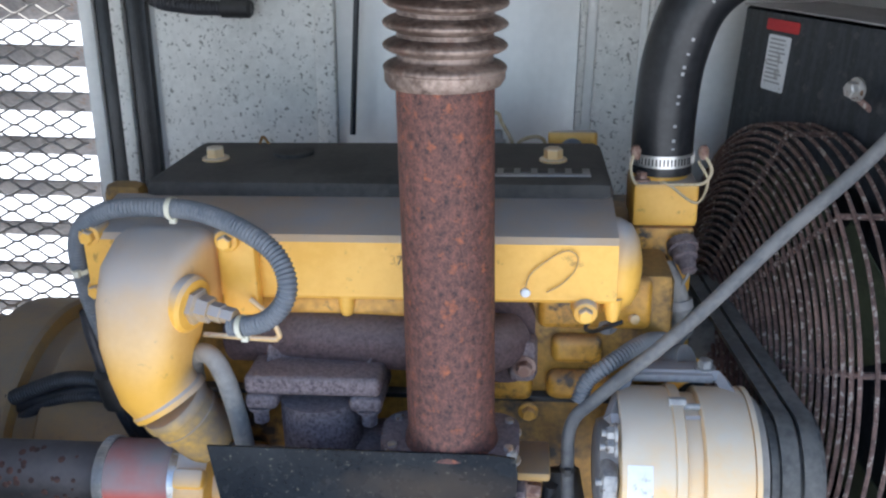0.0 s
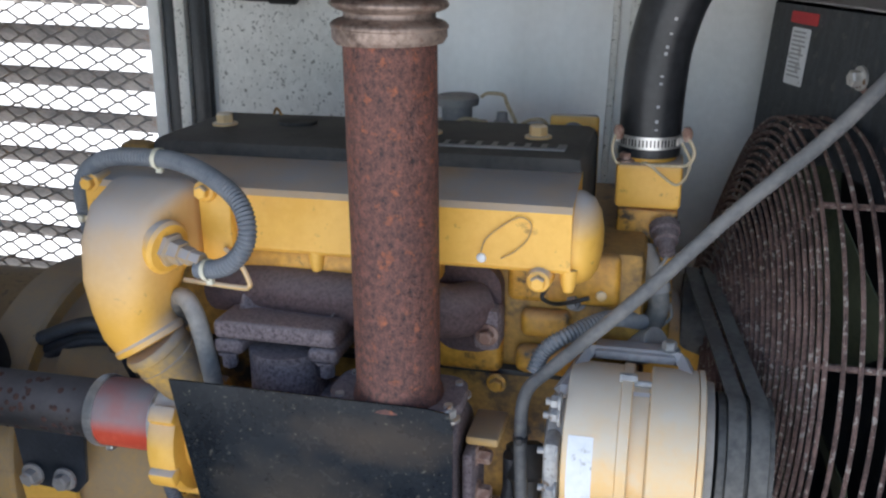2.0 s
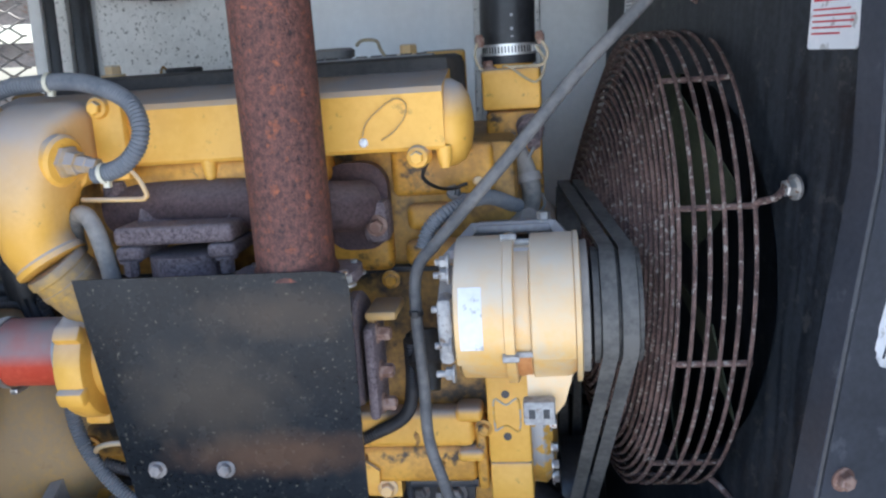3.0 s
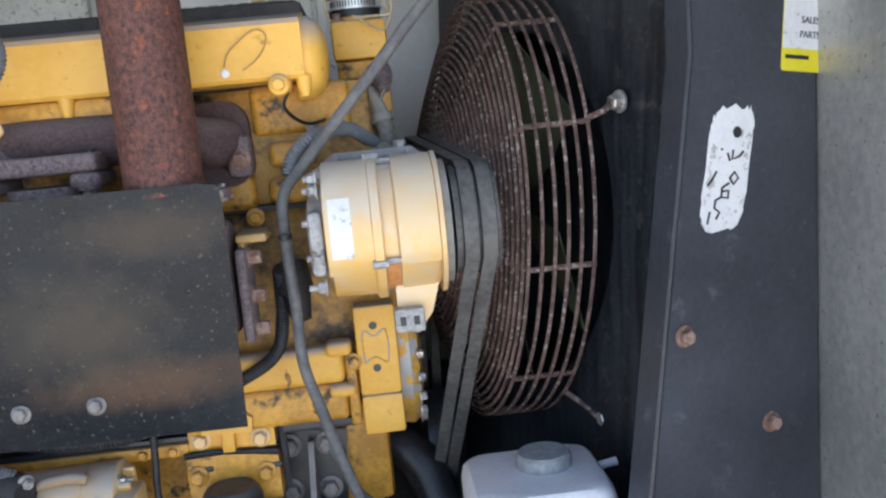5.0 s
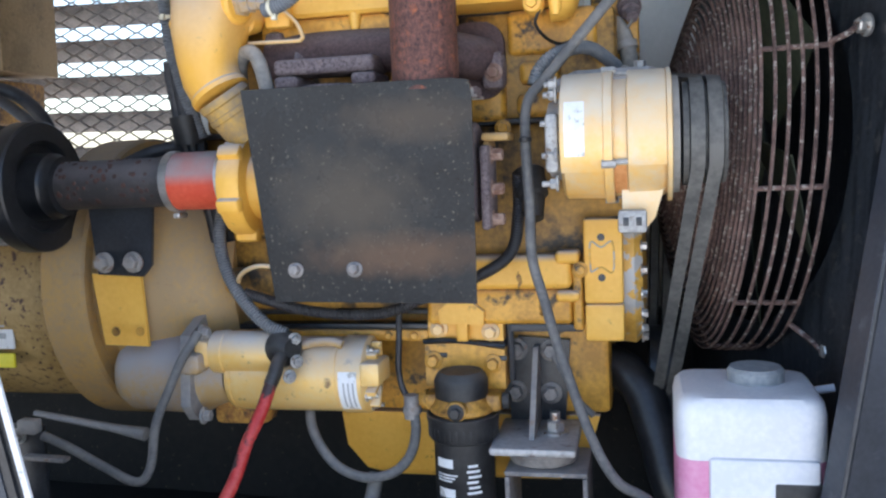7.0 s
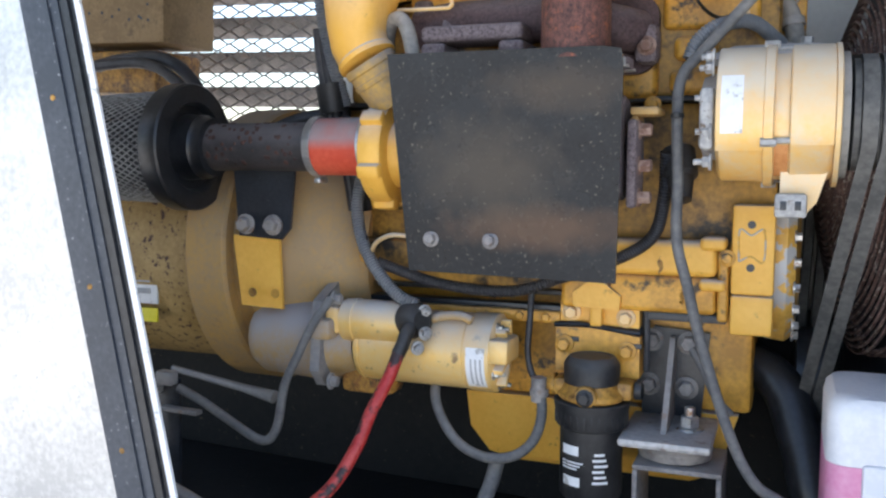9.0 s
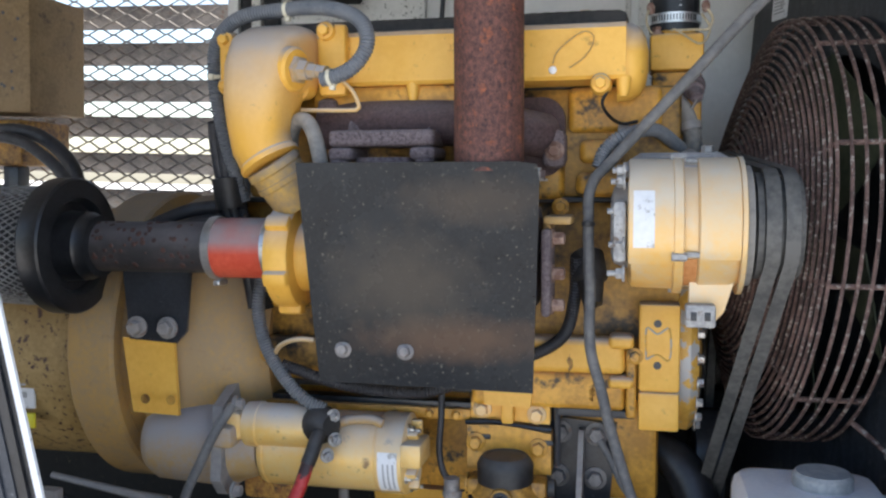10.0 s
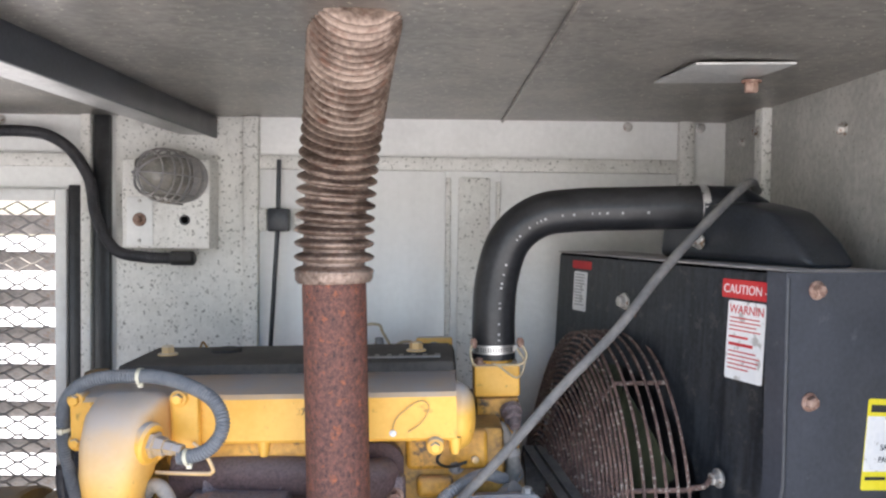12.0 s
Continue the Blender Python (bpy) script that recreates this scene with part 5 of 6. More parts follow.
for k in range(3):
    part("print_bar", loft(B(), [[(x - k * 0.008, SY + r * math.cos(a), SZ + r * math.sin(a)) for x, r in ((-0.172, 0.0665), (-0.169, 0.0665), (-0.169, 0.0670), (-0.172, 0.0670))] for a in [radians(180 + j * 7) for j in range(7)]]), PRINT_GREY, st)
for k in range(4):
    a = radians(120 + k * 45)
    part("through_bolt", stud(B(), (-0.153, SY + 0.052 * math.cos(a), SZ + 0.052 * math.sin(a)), (1, 0, 0), 0.007, 0.012), STEEL, st)
part("end_fin", box(B(), (-0.16, 1.03, 0.61), (-0.125, 1.10, 0.65), 0.006), STARTER, st)
for k in range(5):
    g = radians(95 + 36 * k)
    part("end_rib", box(B(), (-0.158, -0.005, 0.020), (-0.136, 0.005, 0.058), 0.003, pose(0, SY, SZ, math.degrees(g) - 90, 0, 0)), STARTER, st)
part("foam_strip", tube(B(), smooth([(-0.262, 1.05, 0.675), (-0.24, 1.045, 0.682), (-0.21, 1.045, 0.684), (-0.19, 1.045, 0.678)], 4), 0.008, 10), NOSE, st)
part("pinion_cover", box(B(), (-0.445, 1.07, 0.528), (-0.345, 1.13, 0.582), 0.012), RUSTYYEL, st, "rust-eaten yellow cover")
part("side_lug", box(B(), (-0.470, 1.005, 0.632), (-0.432, 1.06, 0.668), 0.008), NOSE, st)

# ---- fuel filter ----
FX, FY = 0.001, 1.085
ff = thing("fuel_filter", (FX, FY, 0.40), "black spin-on fuel filter under a grimy yellow filter head", "fuel filter")
part("gasket_plate", box(B(), (-0.073, 1.150, 0.580), (0.076, 1.2095, 0.742), 0.022, None, 4), BLACK, ff)
part("mounting_plate", sheet(B(), [(-0.062, 0.673), (0.067, 0.668), (0.067, 0.700), (0.050, 0.722), (-0.046, 0.726), (-0.062, 0.706)], 0.075, pose(0, 1.125, 0)), YELLOW, ff)
part("mounting_plate", sheet(B(), [(-0.067, 0.592), (0.070, 0.588), (0.070, 0.655), (-0.002, 0.666), (-0.067, 0.664)], 0.085, pose(0, 1.115, 0)), YELLOW_GRIMY, ff)
part("plate_gasket", tube(B(), smooth([(-0.070, 1.118, 0.668), (-0.03, 1.117, 0.671), (0.0, 1.117, 0.668), (0.035, 1.118, 0.664), (0.070, 1.120, 0.661)], 4), 0.0042, 8), BLACK, ff)
part("pump_housing", sheet(B(), [(-0.036, 0.702), (0.038, 0.700), (0.040, 0.722), (0.016, 0.740), (0.0, 0.748), (-0.018, 0.740), (-0.038, 0.724)], 0.060, pose(0, 1.102, 0)), YELLOW, ff)
part("pump_stem", box(B(), (-0.010, 1.106, 0.670), (0.010, 1.16, 0.704), 0.004), YELLOW, ff)
# black tube added in place of the dark groove round the plates
part("dark_groove_arc", tube(B(), smooth([(-0.055, 1.128, 0.728), (-0.03, 1.124, 0.752), (0.02, 1.122, 0.760), (0.058, 1.122, 0.742), (0.076, 1.126, 0.712), (0.079, 1.13, 0.665), (0.079, 1.13, 0.60)], 5), 0.0052, 8), BLACK, ff)
for x, z in ((-0.043, 0.689), (0.046, 0.684), (-0.052, 0.637), (0.050, 0.632)):
    y = 1.124 if z > 0.65 else 1.114
    if z < 0.65:
        part("slot", box(B(), (x - 0.004, y - 0.0008, z + 0.004), (x + 0.024, y + 0.004, z + 0.013), 0.003), BLACK, ff)
    part("bolt", bolt(B(), (x, y - 0.0005, z), (0, -1, 0), 0.0108), ALTER if z > 0.65 else YELLOW_GRIMY, ff)
part("priming_knob", lathe(B(), (FX, FY - 0.005, 0.582), (0, 0, 1), [(0, 0.036), (0.004, 0.044), (0.032, 0.045), (0.040, 0.041), (0.046, 0.036), (0.0465, 0.031), (0.045, 0.029), (0.046, 0.012)], 44), PLASTIC_BLACK, ff)
part("filter_head", lathe(B(), (FX, FY, 0.558), (0, 0, 1), [(0, 0.050), (0.004, 0.054), (0.010, 0.054), (0.016, 0.048), (0.030, 0.044)], 40), BROWNCAST, ff)
part("head_arm", box(B(), (FX - 0.062, FY - 0.015, 0.560), (FX + 0.066, FY + 0.03, 0.590), 0.008), BROWNCAST, ff)
part("arm_cap", lathe(B(), (FX + 0.066, FY + 0.006, 0.575), AX, [(0, 0.012), (0.002, 0.0145), (0.012, 0.0145), (0.014, 0.010)], 16), PLASTIC_BLACK, ff)
part("pipe_union", bolt(B(), (FX - 0.062, FY + 0.006, 0.575), (-1, 0, 0), 0.012, True, 0.016), BROWNCAST, ff)
part("bleed_boss", lathe(B(), (FX, FY - 0.045, 0.571), (0, -1, 0), [(0, 0.018), (0.010, 0.0165), (0.012, 0.012)], 24), BROWNCAST, ff)
part("bleed_screw", bolt(B(), (FX, FY - 0.057, 0.571), (0, -1, 0), 0.0095), PLASTIC_BLACK, ff)
can = part("canister", lathe(B(), (FX, FY, 0.395), (0, 0, 1), [(0, 0.03), (0.004, 0.046), (0.01, 0.050), (0.118, 0.050), (0.121, 0.055), (0.146, 0.059), (0.158, 0.061), (0.161, 0.061), (0.162, 0.058), (0.157, 0.050), (0.160, 0.045)], 48), PLASTIC_BLACK, ff)
for k in range(4, 29):
    part("rib", box(B(), (-0.0015, 0.0545, 0.520), (0.0015, 0.0590, 0.540), 0.0005, pose(FX, FY, 0, 0, 0, k * 360 / 32)), PLASTIC_BLACK, can)
def wrapped(x0, x1, z0, z1, r, name, material, parent):
    return part(name, loft(B(), [[(FX + q * math.sin(a), FY - q * math.cos(a), z) for q, z in ((r, z0), (r, z1), (r + 0.0006, z1), (r + 0.0006, z0))] for a in [x0 + (x1 - x0) * k / 6 for k in range(7)]]), material, parent)
wrapped(-0.85, -0.20, 0.475, 0.490, 0.0501, "logo_bar", WHITE, can)
for k in range(3):
    wrapped(-0.85, -0.05 - 0.1 * k, 0.462 - k * 0.005, 0.4645 - k * 0.005, 0.0501, "print_bar", WHITE, can)
wrapped(-0.80, -0.15, 0.425, 0.440, 0.0501, "print_bar", WHITE, can)
for k in range(6):
    wrapped(0.25 + 0.05 * (k % 2), 0.75 - 0.06 * (k % 3), 0.432 + k * 0.009, 0.436 + k * 0.009, 0.0501, "print_bar", WHITE, can)

# ---- engine mount ----
mt = thing("engine_mount", (0.13, 1.13, 0.30), "worn grey steel engine mount bracket with four bolts", "engine mount")
part("back_plate", sheet(B(), [(0.064, 0.500), (0.160, 0.500), (0.172, 0.655), (0.082, 0.662), (0.064, 0.64)], 0.012, pose(0, 1.196, 0)), BLACK, mt)
for x, z in ((0.079, 0.639), (0.139, 0.637), (0.075, 0.563), (0.137, 0.561)):
    part("bolt", bolt(B(), (x, 1.196, z), (0, -1, 0), 0.0135), MOUNT, mt)
part("gusset", sheet(B(), [(0, 0), (0.115, 0), (0.02, 0.135), (0, 0.135)], 0.009, pose(0.110, 1.196, 0.512, 0, 0, -90)), MOUNT, mt)
part("foot_plate", box(B(), (0.050, 1.035, 0.498), (0.190, 1.208, 0.512), 0.006), surf("rust_worn_grey_steel", (0.36, 0.35, 0.34), (0.54, 0.52, 0.50), 0.5, metal=0.2, scale=10, bump=0.2, spots=(0.16, 0.085, 0.055), spot_scale=22, spot_size=0.36, spot_soft=0.15), mt)
part("nut", stud(B(), (0.150, 1.125, 0.512), (0, 0, 1), 0.0155, 0.02), STEEL, mt)
part("rubber_pad", lathe(B(), (0.128, 1.13, 0.462), (0, 0, 1), [(0, 0.045), (0.006, 0.058), (0.02, 0.06), (0.028, 0.055)], 32), MOUNT, mt)
bm = B()
box(bm, (0.070, 1.065, 0.455), (0.205, 1.20, 0.463), 0.002)
box(bm, (0.070, 1.065, 0.20), (0.078, 1.20, 0.454), 0.002)
box(bm, (0.197, 1.065, 0.20), (0.205, 1.20, 0.454), 0.002)
part("stand", bm, MOUNT, mt)

# ---- alternator and belts ----
AY, AZ = 1.008, 0.998
al = thing("alternator", (0.26, AY, 0.9), "dusty overpainted alternator with ribbed end and terminal studs", "alternator")
part("rear_housing", lathe(B(), (0.188, AY, AZ), AX, [(0, 0.03), (0.001, 0.082), (0.006, 0.089), (0.060, 0.090), (0.062, 0.0965), (0.073, 0.0965), (0.0745, 0.094)], 64), ALTER, al)
part("stator_ring", lathe(B(), (0.2625, AY, AZ), AX, [(0, 0.087), (0.018, 0.087)], 64), ALTER, al)
part("front_housing", lathe(B(), (0.2810, AY, AZ), AX, [(0, 0.088), (0.002, 0.091), (0.045, 0.090), (0.054, 0.084), (0.056, 0.04)], 64), ALTER, al)
# stepped outer shells that end in a ledge low on the camera side
for x0, x1, r0, r1, a1 in ((0.1895, 0.2500, 0.0885, 0.0940, 211), (0.2820, 0.3350, 0.0890, 0.0950, 206)):
    turns = [radians(40 + (a1 - 40) * k / 40) for k in range(41)]
    ring_of = lambda x, r: [(x, AY + r * math.cos(a), AZ + r * math.sin(a)) for a in turns]
    sections = list(zip(ring_of(x0, r0), ring_of(x0, r1 - 0.0012), ring_of(x0 + 0.0012, r1), ring_of(x1 - 0.0012, r1), ring_of(x1, r1 - 0.0012), ring_of(x1, r0)))
    part("shell", loft(B(), [list(q) for q in sections]), ALTER, al)
part("lip", lathe(B(), (0.3355, AY, AZ), AX, [(0, 0.085), (0, 0.0962), (0.006, 0.0962), (0.0075, 0.090)], 64), ALTER, al)
part("rust_band", loft(B(), [[(x, AY + r * math.cos(a), AZ + r * math.sin(a)) for x, r in ((0.263, 0.0872), (0.280, 0.0872), (0.280, 0.0877), (0.263, 0.0877))] for a in [radians(208 + k * 8) for k in range(6)]]), surf("orange_rust", (0.50, 0.20, 0.06), (0.6, 0.28, 0.10), 0.6, scale=30), al)
for a in (100, 203, 285):
    g = radians(a)
    part("through_bolt", bolt(B(), (0.246, AY + 0.0965 * math.cos(g), AZ + 0.0965 * math.sin(g)), (1, 0, 0), 0.006, False, 0.020), MOUNTPALE, al)
    part("tie_rod", tube(B(), [(0.262, AY + 0.0905 * math.cos(g), AZ + 0.0905 * math.sin(g)), (0.283, AY + 0.0905 * math.cos(g), AZ + 0.0905 * math.sin(g))], 0.004, 8), MOUNTPALE, al)
part("brush_cover", lathe(B(), (0.165, AY - 0.005, AZ), AX, [(0, 0.04), (0.004, 0.055), (0.024, 0.062)], 24), GREYCAST, al)
part("regulator", box(B(), (0.168, 0.925, 0.950), (0.188, 0.995, 1.035), 0.008), MOUNTPALE, al)
for y, z, l in ((0.945, 1.060, 0.010), (0.935, 1.02, 0.014), (0.93, 0.975, 0.012), (0.94, 0.935, 0.014), (0.95, 1.075, 0.008)):
    part("terminal_stud", stud(B(), (0.184, y, z), (-1, 0, 0), 0.008, l), MOUNTPALE, al)
part("label", loft(B(), [[(x, AY + r * math.cos(a), AZ + r * math.sin(a)) for x, r in ((0.196, 0.0938), (0.224, 0.0938), (0.224, 0.0945), (0.196, 0.0945))] for a in [radians(148 + k * 8) for k in range(7)]]), WHITE, al)
part("lower_lug", sheet(B(), [(0.0, 0.030), (0.012, 0.004), (0.030, 0.0), (0.046, 0.020), (0.058, 0.060), (0.0, 0.060)], 0.026, pose(0.272, 0.964, 0.862)), ALTER, al)
part("lug_block", box(B(), (0.266, 0.942, 0.862), (0.306, 0.966, 0.894), 0.004), MOUNTPALE, al)
for x in (0.273, 0.291):
    part("slot", box(B(), (x, 0.9410, 0.872), (x + 0.008, 0.9425, 0.884), 0.0004), BLACK, al)
part("fan_disc", lathe(B(), (0.340, AY, AZ), AX, [(0, 0.05), (0.001, 0.084), (0.012, 0.084), (0.014, 0.06)], 48), HOSEGREY, al)
part("pulley", lathe(B(), (0.356, AY, AZ), AX, [(0, 0.05), (0.001, 0.074), (0.009, 0.074), (0.010, 0.068), (0.030, 0.068), (0.031, 0.073), (0.033, 0.073), (0.034, 0.068), (0.054, 0.068), (0.055, 0.073), (0.060, 0.072), (0.062, 0.045)], 48), BELT, al)
adj = thing("alternator_bracket", (0.25, 1.0, 1.09), "dusty grey alternator adjusting bracket", "bracket")
corners = [(0.180, 0.980, 1.074), (0.205, 1.055, 1.093), (0.315, 1.055, 1.093), (0.340, 0.980, 1.074)]
for p, q in zip(corners, corners[1:] + corners[:1]):
    part("arm", tube(B(), [p, q], 0.0085, 4), ARMDUST, adj)
part("ear", box(B(), (0.212, 1.045, 1.088), (0.308, 1.085, 1.099), 0.004), ARMDUST, adj)
part("bolt", bolt(B(), (0.30, 1.065, 1.099), (0, 0, 1), 0.009), MOUNTPALE, adj)

def belt(x_a, x_b):
    """A belt stretched round the alternator, fan and crank pulleys."""
    rims = []
    for y, z, r, x in ((AY, AZ, 0.076, x_a), (1.33, 1.037, 0.070, x_a - 0.046), (1.36, 0.56, 0.088, x_b)):
        for k in range(40):
            g = k * math.tau / 40
            rims.append((y + r * math.cos(g), z + r * math.sin(g), x))
    rims.sort()
    def half(seq):
        out = []
        for p in seq:
            while len(out) > 1 and (out[-1][0] - out[-2][0]) * (p[1] - out[-2][1]) - (out[-1][1] - out[-2][1]) * (p[0] - out[-2][0]) <= 0:
                out.pop()
            out.append(p)
        return out[:-1]
    return [Vector((x, y, z)) for y, z, x in half(rims) + half(rims[::-1])]
for k, dx in enumerate((0.0, 0.024)):
    loops = []
    P = belt(0.376 + dx, 0.312 + dx)
    n = len(P)
    bm = B()
    rings = []
    for i in range(n):
        t = (P[(i + 1) % n] - P[i - 1]).normalized()
        out = t.cross(Vector((1, 0, 0))).normalized()
        rings.append([bm.verts.new(P[i] + Vector((u, 0, 0)) + out * v) for u, v in ((-0.0095, 0.004), (0.0095, 0.004), (0.007, -0.006), (-0.007, -0.006))])
    for i in range(n):
        p, q = rings[i], rings[(i + 1) % n]
        for j in range(4):
            bm.faces.new((p[j], p[(j + 1) % 4], q[(j + 1) % 4], q[j]))
    single("drive_belt", bm, BELT, (0.37, 1.2, 0.5), "dusty black rubber drive belt round the pulleys", "belt", "drive belts")
cr = thing("crank_pulley", (0.32, 1.36, 0.47), "dark crankshaft pulley below the belts", "pulley")
part("pulley", lathe(B(), (0.305, 1.36, 0.56), AX, [(0, 0.05), (0.002, 0.088), (0.05, 0.088), (0.052, 0.03)], 40), BLACK, cr)
wp = thing("water_pump", (0.32, 1.33, 0.95), "yellow water pump with fan pulley", "water pump")
part("housing", lathe(B(), (0.262, 1.33, 1.0), AX, [(0, 0.10), (0.03, 0.09), (0.06, 0.06), (0.09, 0.05)], 32), YELLOW, wp)
part("pulley", lathe(B(), (0.316, 1.33, 1.037), AX, [(0, 0.04), (0.002, 0.064), (0.050, 0.064), (0.055, 0.04)], 40), BELT, wp)

# ---- thermostat housing and upper hose ----
th = thing("thermostat_housing", (0.26, 1.22, 1.0), "yellow thermostat housing with temperature sender", "thermostat housing")
part("upper_body", box(B(), (0.218, 1.195, 1.237), (0.302, 1.28, 1.296), 0.006), YELLOW, th)
part("middle_body", box(B(), (0.222, 1.198, 1.14), (0.300, 1.285, 1.235), 0.006), YELLOW_GRIMY, th)
part("lower_body", box(B(), (0.205, 1.17, 1.03), (0.300, 1.29, 1.138), 0.010), YELLOW_GRIMY, th)
part("neck", lathe(B(), (0.257, 1.24, 1.29), (0, 0, 1), [(0, 0.036), (0.04, 0.034)], 32), YELLOW, th)
part("bolt", bolt(B(), (0.229, 1.21, 1.297), (0, 0, 1), 0.008), RUSTBOLT, th)
part("sender", lathe(B(), (0.284, 1.198, 1.215), (0.12, -0.8, -0.55), [(0, 0.020), (0.012, 0.020), (0.014, 0.017), (0.026, 0.016), (0.028, 0.012), (0.046, 0.010), (0.048, 0.006)], 14), IRON, th)
part("sender_wire", tube(B(), smooth([(0.290, 1.160, 1.186), (0.280, 1.155, 1.170), (0.264, 1.155, 1.152), (0.257, 1.16, 1.128), (0.262, 1.165, 1.10), (0.28, 1.16, 1.085), (0.30, 1.165, 1.10), (0.298, 1.165, 1.12)], 5), 0.0024, 6), HOSEGREY, th)
part("hose_stub", tube(B(), smooth([(0.262, 1.185, 1.185), (0.272, 1.165, 1.168), (0.280, 1.155, 1.145), (0.284, 1.155, 1.118), (0.276, 1.16, 1.088)], 5), 0.014, 16), HOSEGREY, th)
part("stub_collar", lathe(B(), (0.279, 1.157, 1.150), (0.2, -0.2, -1), [(0, 0.0175), (0.012, 0.0175)], 20), GREYCAST, th)
for p in ((0.245, 1.165, 1.10), (0.225, 1.16, 1.07), (0.275, 1.16, 1.06)):
    part("fitting", stud(B(), p, (0.3, -1, 0), 0.011, 0.016), GREYCAST, th)
part("outlet", tube(B(), smooth([(0.24, 1.19, 1.08), (0.25, 1.13, 1.07), (0.285, 1.10, 1.09)], 5), 0.022, 16), GREYCAST, th)
uh = thing("radiator_hose", (0.257, 1.24, 1.29), "thick black rubber radiator hose with white printing", "hose")
hose_pts = [(0.257, 1.24, 1.302), (0.258, 1.24, 1.38), (0.266, 1.24, 1.455), (0.291, 1.235, 1.524), (0.344, 1.23, 1.565), (0.415, 1.225, 1.575), (0.52, 1.22, 1.576), (0.652, 1.22, 1.577)]
part("tube", tube(B(), smooth(hose_pts, 8), 0.040, 32), RUBBER, uh)
cl = part("hose_clamp", clamp_band(B(), (0.257, 1.24, 1.322), (0, 0, 1), 0.0405, 0.016), STRAP, uh)
for k in range(17):
    g = radians(215 + k * 6.5)
    part("clamp_slot", box(B(), (-0.0009, -0.0006, -0.0045), (0.0009, 0.0006, 0.0045), 0.0, pose(0.257 + 0.0424 * math.cos(g), 1.24 + 0.0424 * math.sin(g), 1.322, 0, 0, math.degrees(g) - 90)), PLASTIC_BLACK, cl)
for x in (0.218, 0.303):
    part("clip_end", lathe(B(), (x, 1.200, 1.345), (0.1, 0, -1), [(0, 0.004), (0.006, 0.007), (0.014, 0.006), (0.018, 0.004)], 10), RUSTBOLT, uh)
part("wire", tube(B(), smooth([(0.216, 1.198, 1.335), (0.212, 1.19, 1.318), (0.217, 1.19, 1.300), (0.222, 1.195, 1.296)], 5), 0.0020, 6), FUELTAN, uh)
part("wire", tube(B(), smooth([(0.304, 1.198, 1.335), (0.314, 1.192, 1.315), (0.306, 1.19, 1.299), (0.285, 1.185, 1.298), (0.258, 1.185, 1.298)], 5), 0.0022, 6), FUELTAN, uh)
part("hose_clamp", clamp_band(B(), (0.64, 1.22, 1.577), (1, 0, 0), 0.0405, 0.014), STRAP, uh)
HP = smooth(hose_pts, 8)
random.seed(9)
for i in range(2, len(HP) - 6):
    if random.random() < 0.45:
        continue
    t = (HP[i + 1] - HP[i - 1]).normalized()
    d = Vector((0, -1, 0))
    s = t.cross(d).normalized()
    d = s.cross(t).normalized()
    q = HP[i] + d * 0.0397 + s * 0.008
    d = (q - HP[i]).normalized()
    m = Matrix(((t.x, s.x, d.x, q.x), (t.y, s.y, d.y, q.y), (t.z, s.z, d.z, q.z), (0, 0, 0, 1)))
    part("print_bar", box(B(), (-0.0025, -0.002, -0.0005), (0.002 * random.random(), 0.002, 0.0008), 0.0005, m), PRINT_GREY, uh)
part("wire", tube(B(), smooth([(0.298, 1.2, 1.325), (0.31, 1.19, 1.30), (0.295, 1.18, 1.275), (0.26, 1.185, 1.298), (0.25, 1.19, 1.299)], 6), 0.0018, 6), FUELTAN, uh)

# ---- coolant bottle ----
cb = thing("coolant_bottle", (0.43, 0.96, 0.42), "white plastic coolant bottle half full of pink coolant", "bottle")
def bottle_loop(z, grow):
    return [(0.436 + p, 0.962 + q, z) for p, q in rrect(0.195 + grow, 0.185 + grow, 0.028, 5)]
part("tank_upper", loft(B(), [bottle_loop(z, g) for z, g in ((0.560, 0.0), (0.620, 0.0), (0.635, -0.006), (0.643, -0.02), (0.645, -0.05))]), POLY, cb)
part("tank_lower", loft(B(), [bottle_loop(z, g) for z, g in ((0.38, -0.03), (0.40, 0.0), (0.5595, 0.0))]), PINK, cb, "pink coolant showing through the plastic")
part("front_recess", box(B(), (0.38, 0.863, 0.40), (0.52, 0.875, 0.565), 0.008), POLY, cb)
part("cap", lathe(B(), (0.452, 0.975, 0.644), (0, 0, 1), [(0, 0.039), (0.016, 0.039), (0.021, 0.035), (0.022, 0.01)], 36), CAPGREY, cb)
part("handle_opening", box(B(), (0.462, 0.8615, 0.46), (0.524, 0.8705, 0.535), 0.012), PLASTIC_BLACK, cb)
part("overflow_spout", lathe(B(), (0.525, 0.99, 0.625), (0.9, 0, 0.15), [(0, 0.006), (0.035, 0.006)], 12), POLY, cb)
lh = thing("lower_radiator_hose", (0.3, 1.2, 0.3), "thick black lower radiator hose running to the radiator", "hose")
part("tube", tube(B(), smooth([(0.14, 1.31, 0.60), (0.22, 1.30, 0.595), (0.285, 1.27, 0.56), (0.318, 1.23, 0.48), (0.345, 1.19, 0.39), (0.40, 1.18, 0.31), (0.52, 1.19, 0.27), (0.58, 1.22, 0.27)], 8), 0.036, 24), RUBBER, lh)

# ---- wall fittings ----
lb = thing("lamp_box", (-0.47, 1.70, 1.49), "grey steel switch box with a caged lamp on the wall", "lamp")
part("box", box(B(), (-0.580, 1.640, 1.494), (-0.378, YB - 0.007, 1.700), 0.004), GALV_SPOT, lb)
part("switch_plate", box(B(), (-0.568, 1.636, 1.500), (-0.508, 1.6395, 1.612), 0.002), GALV, lb)
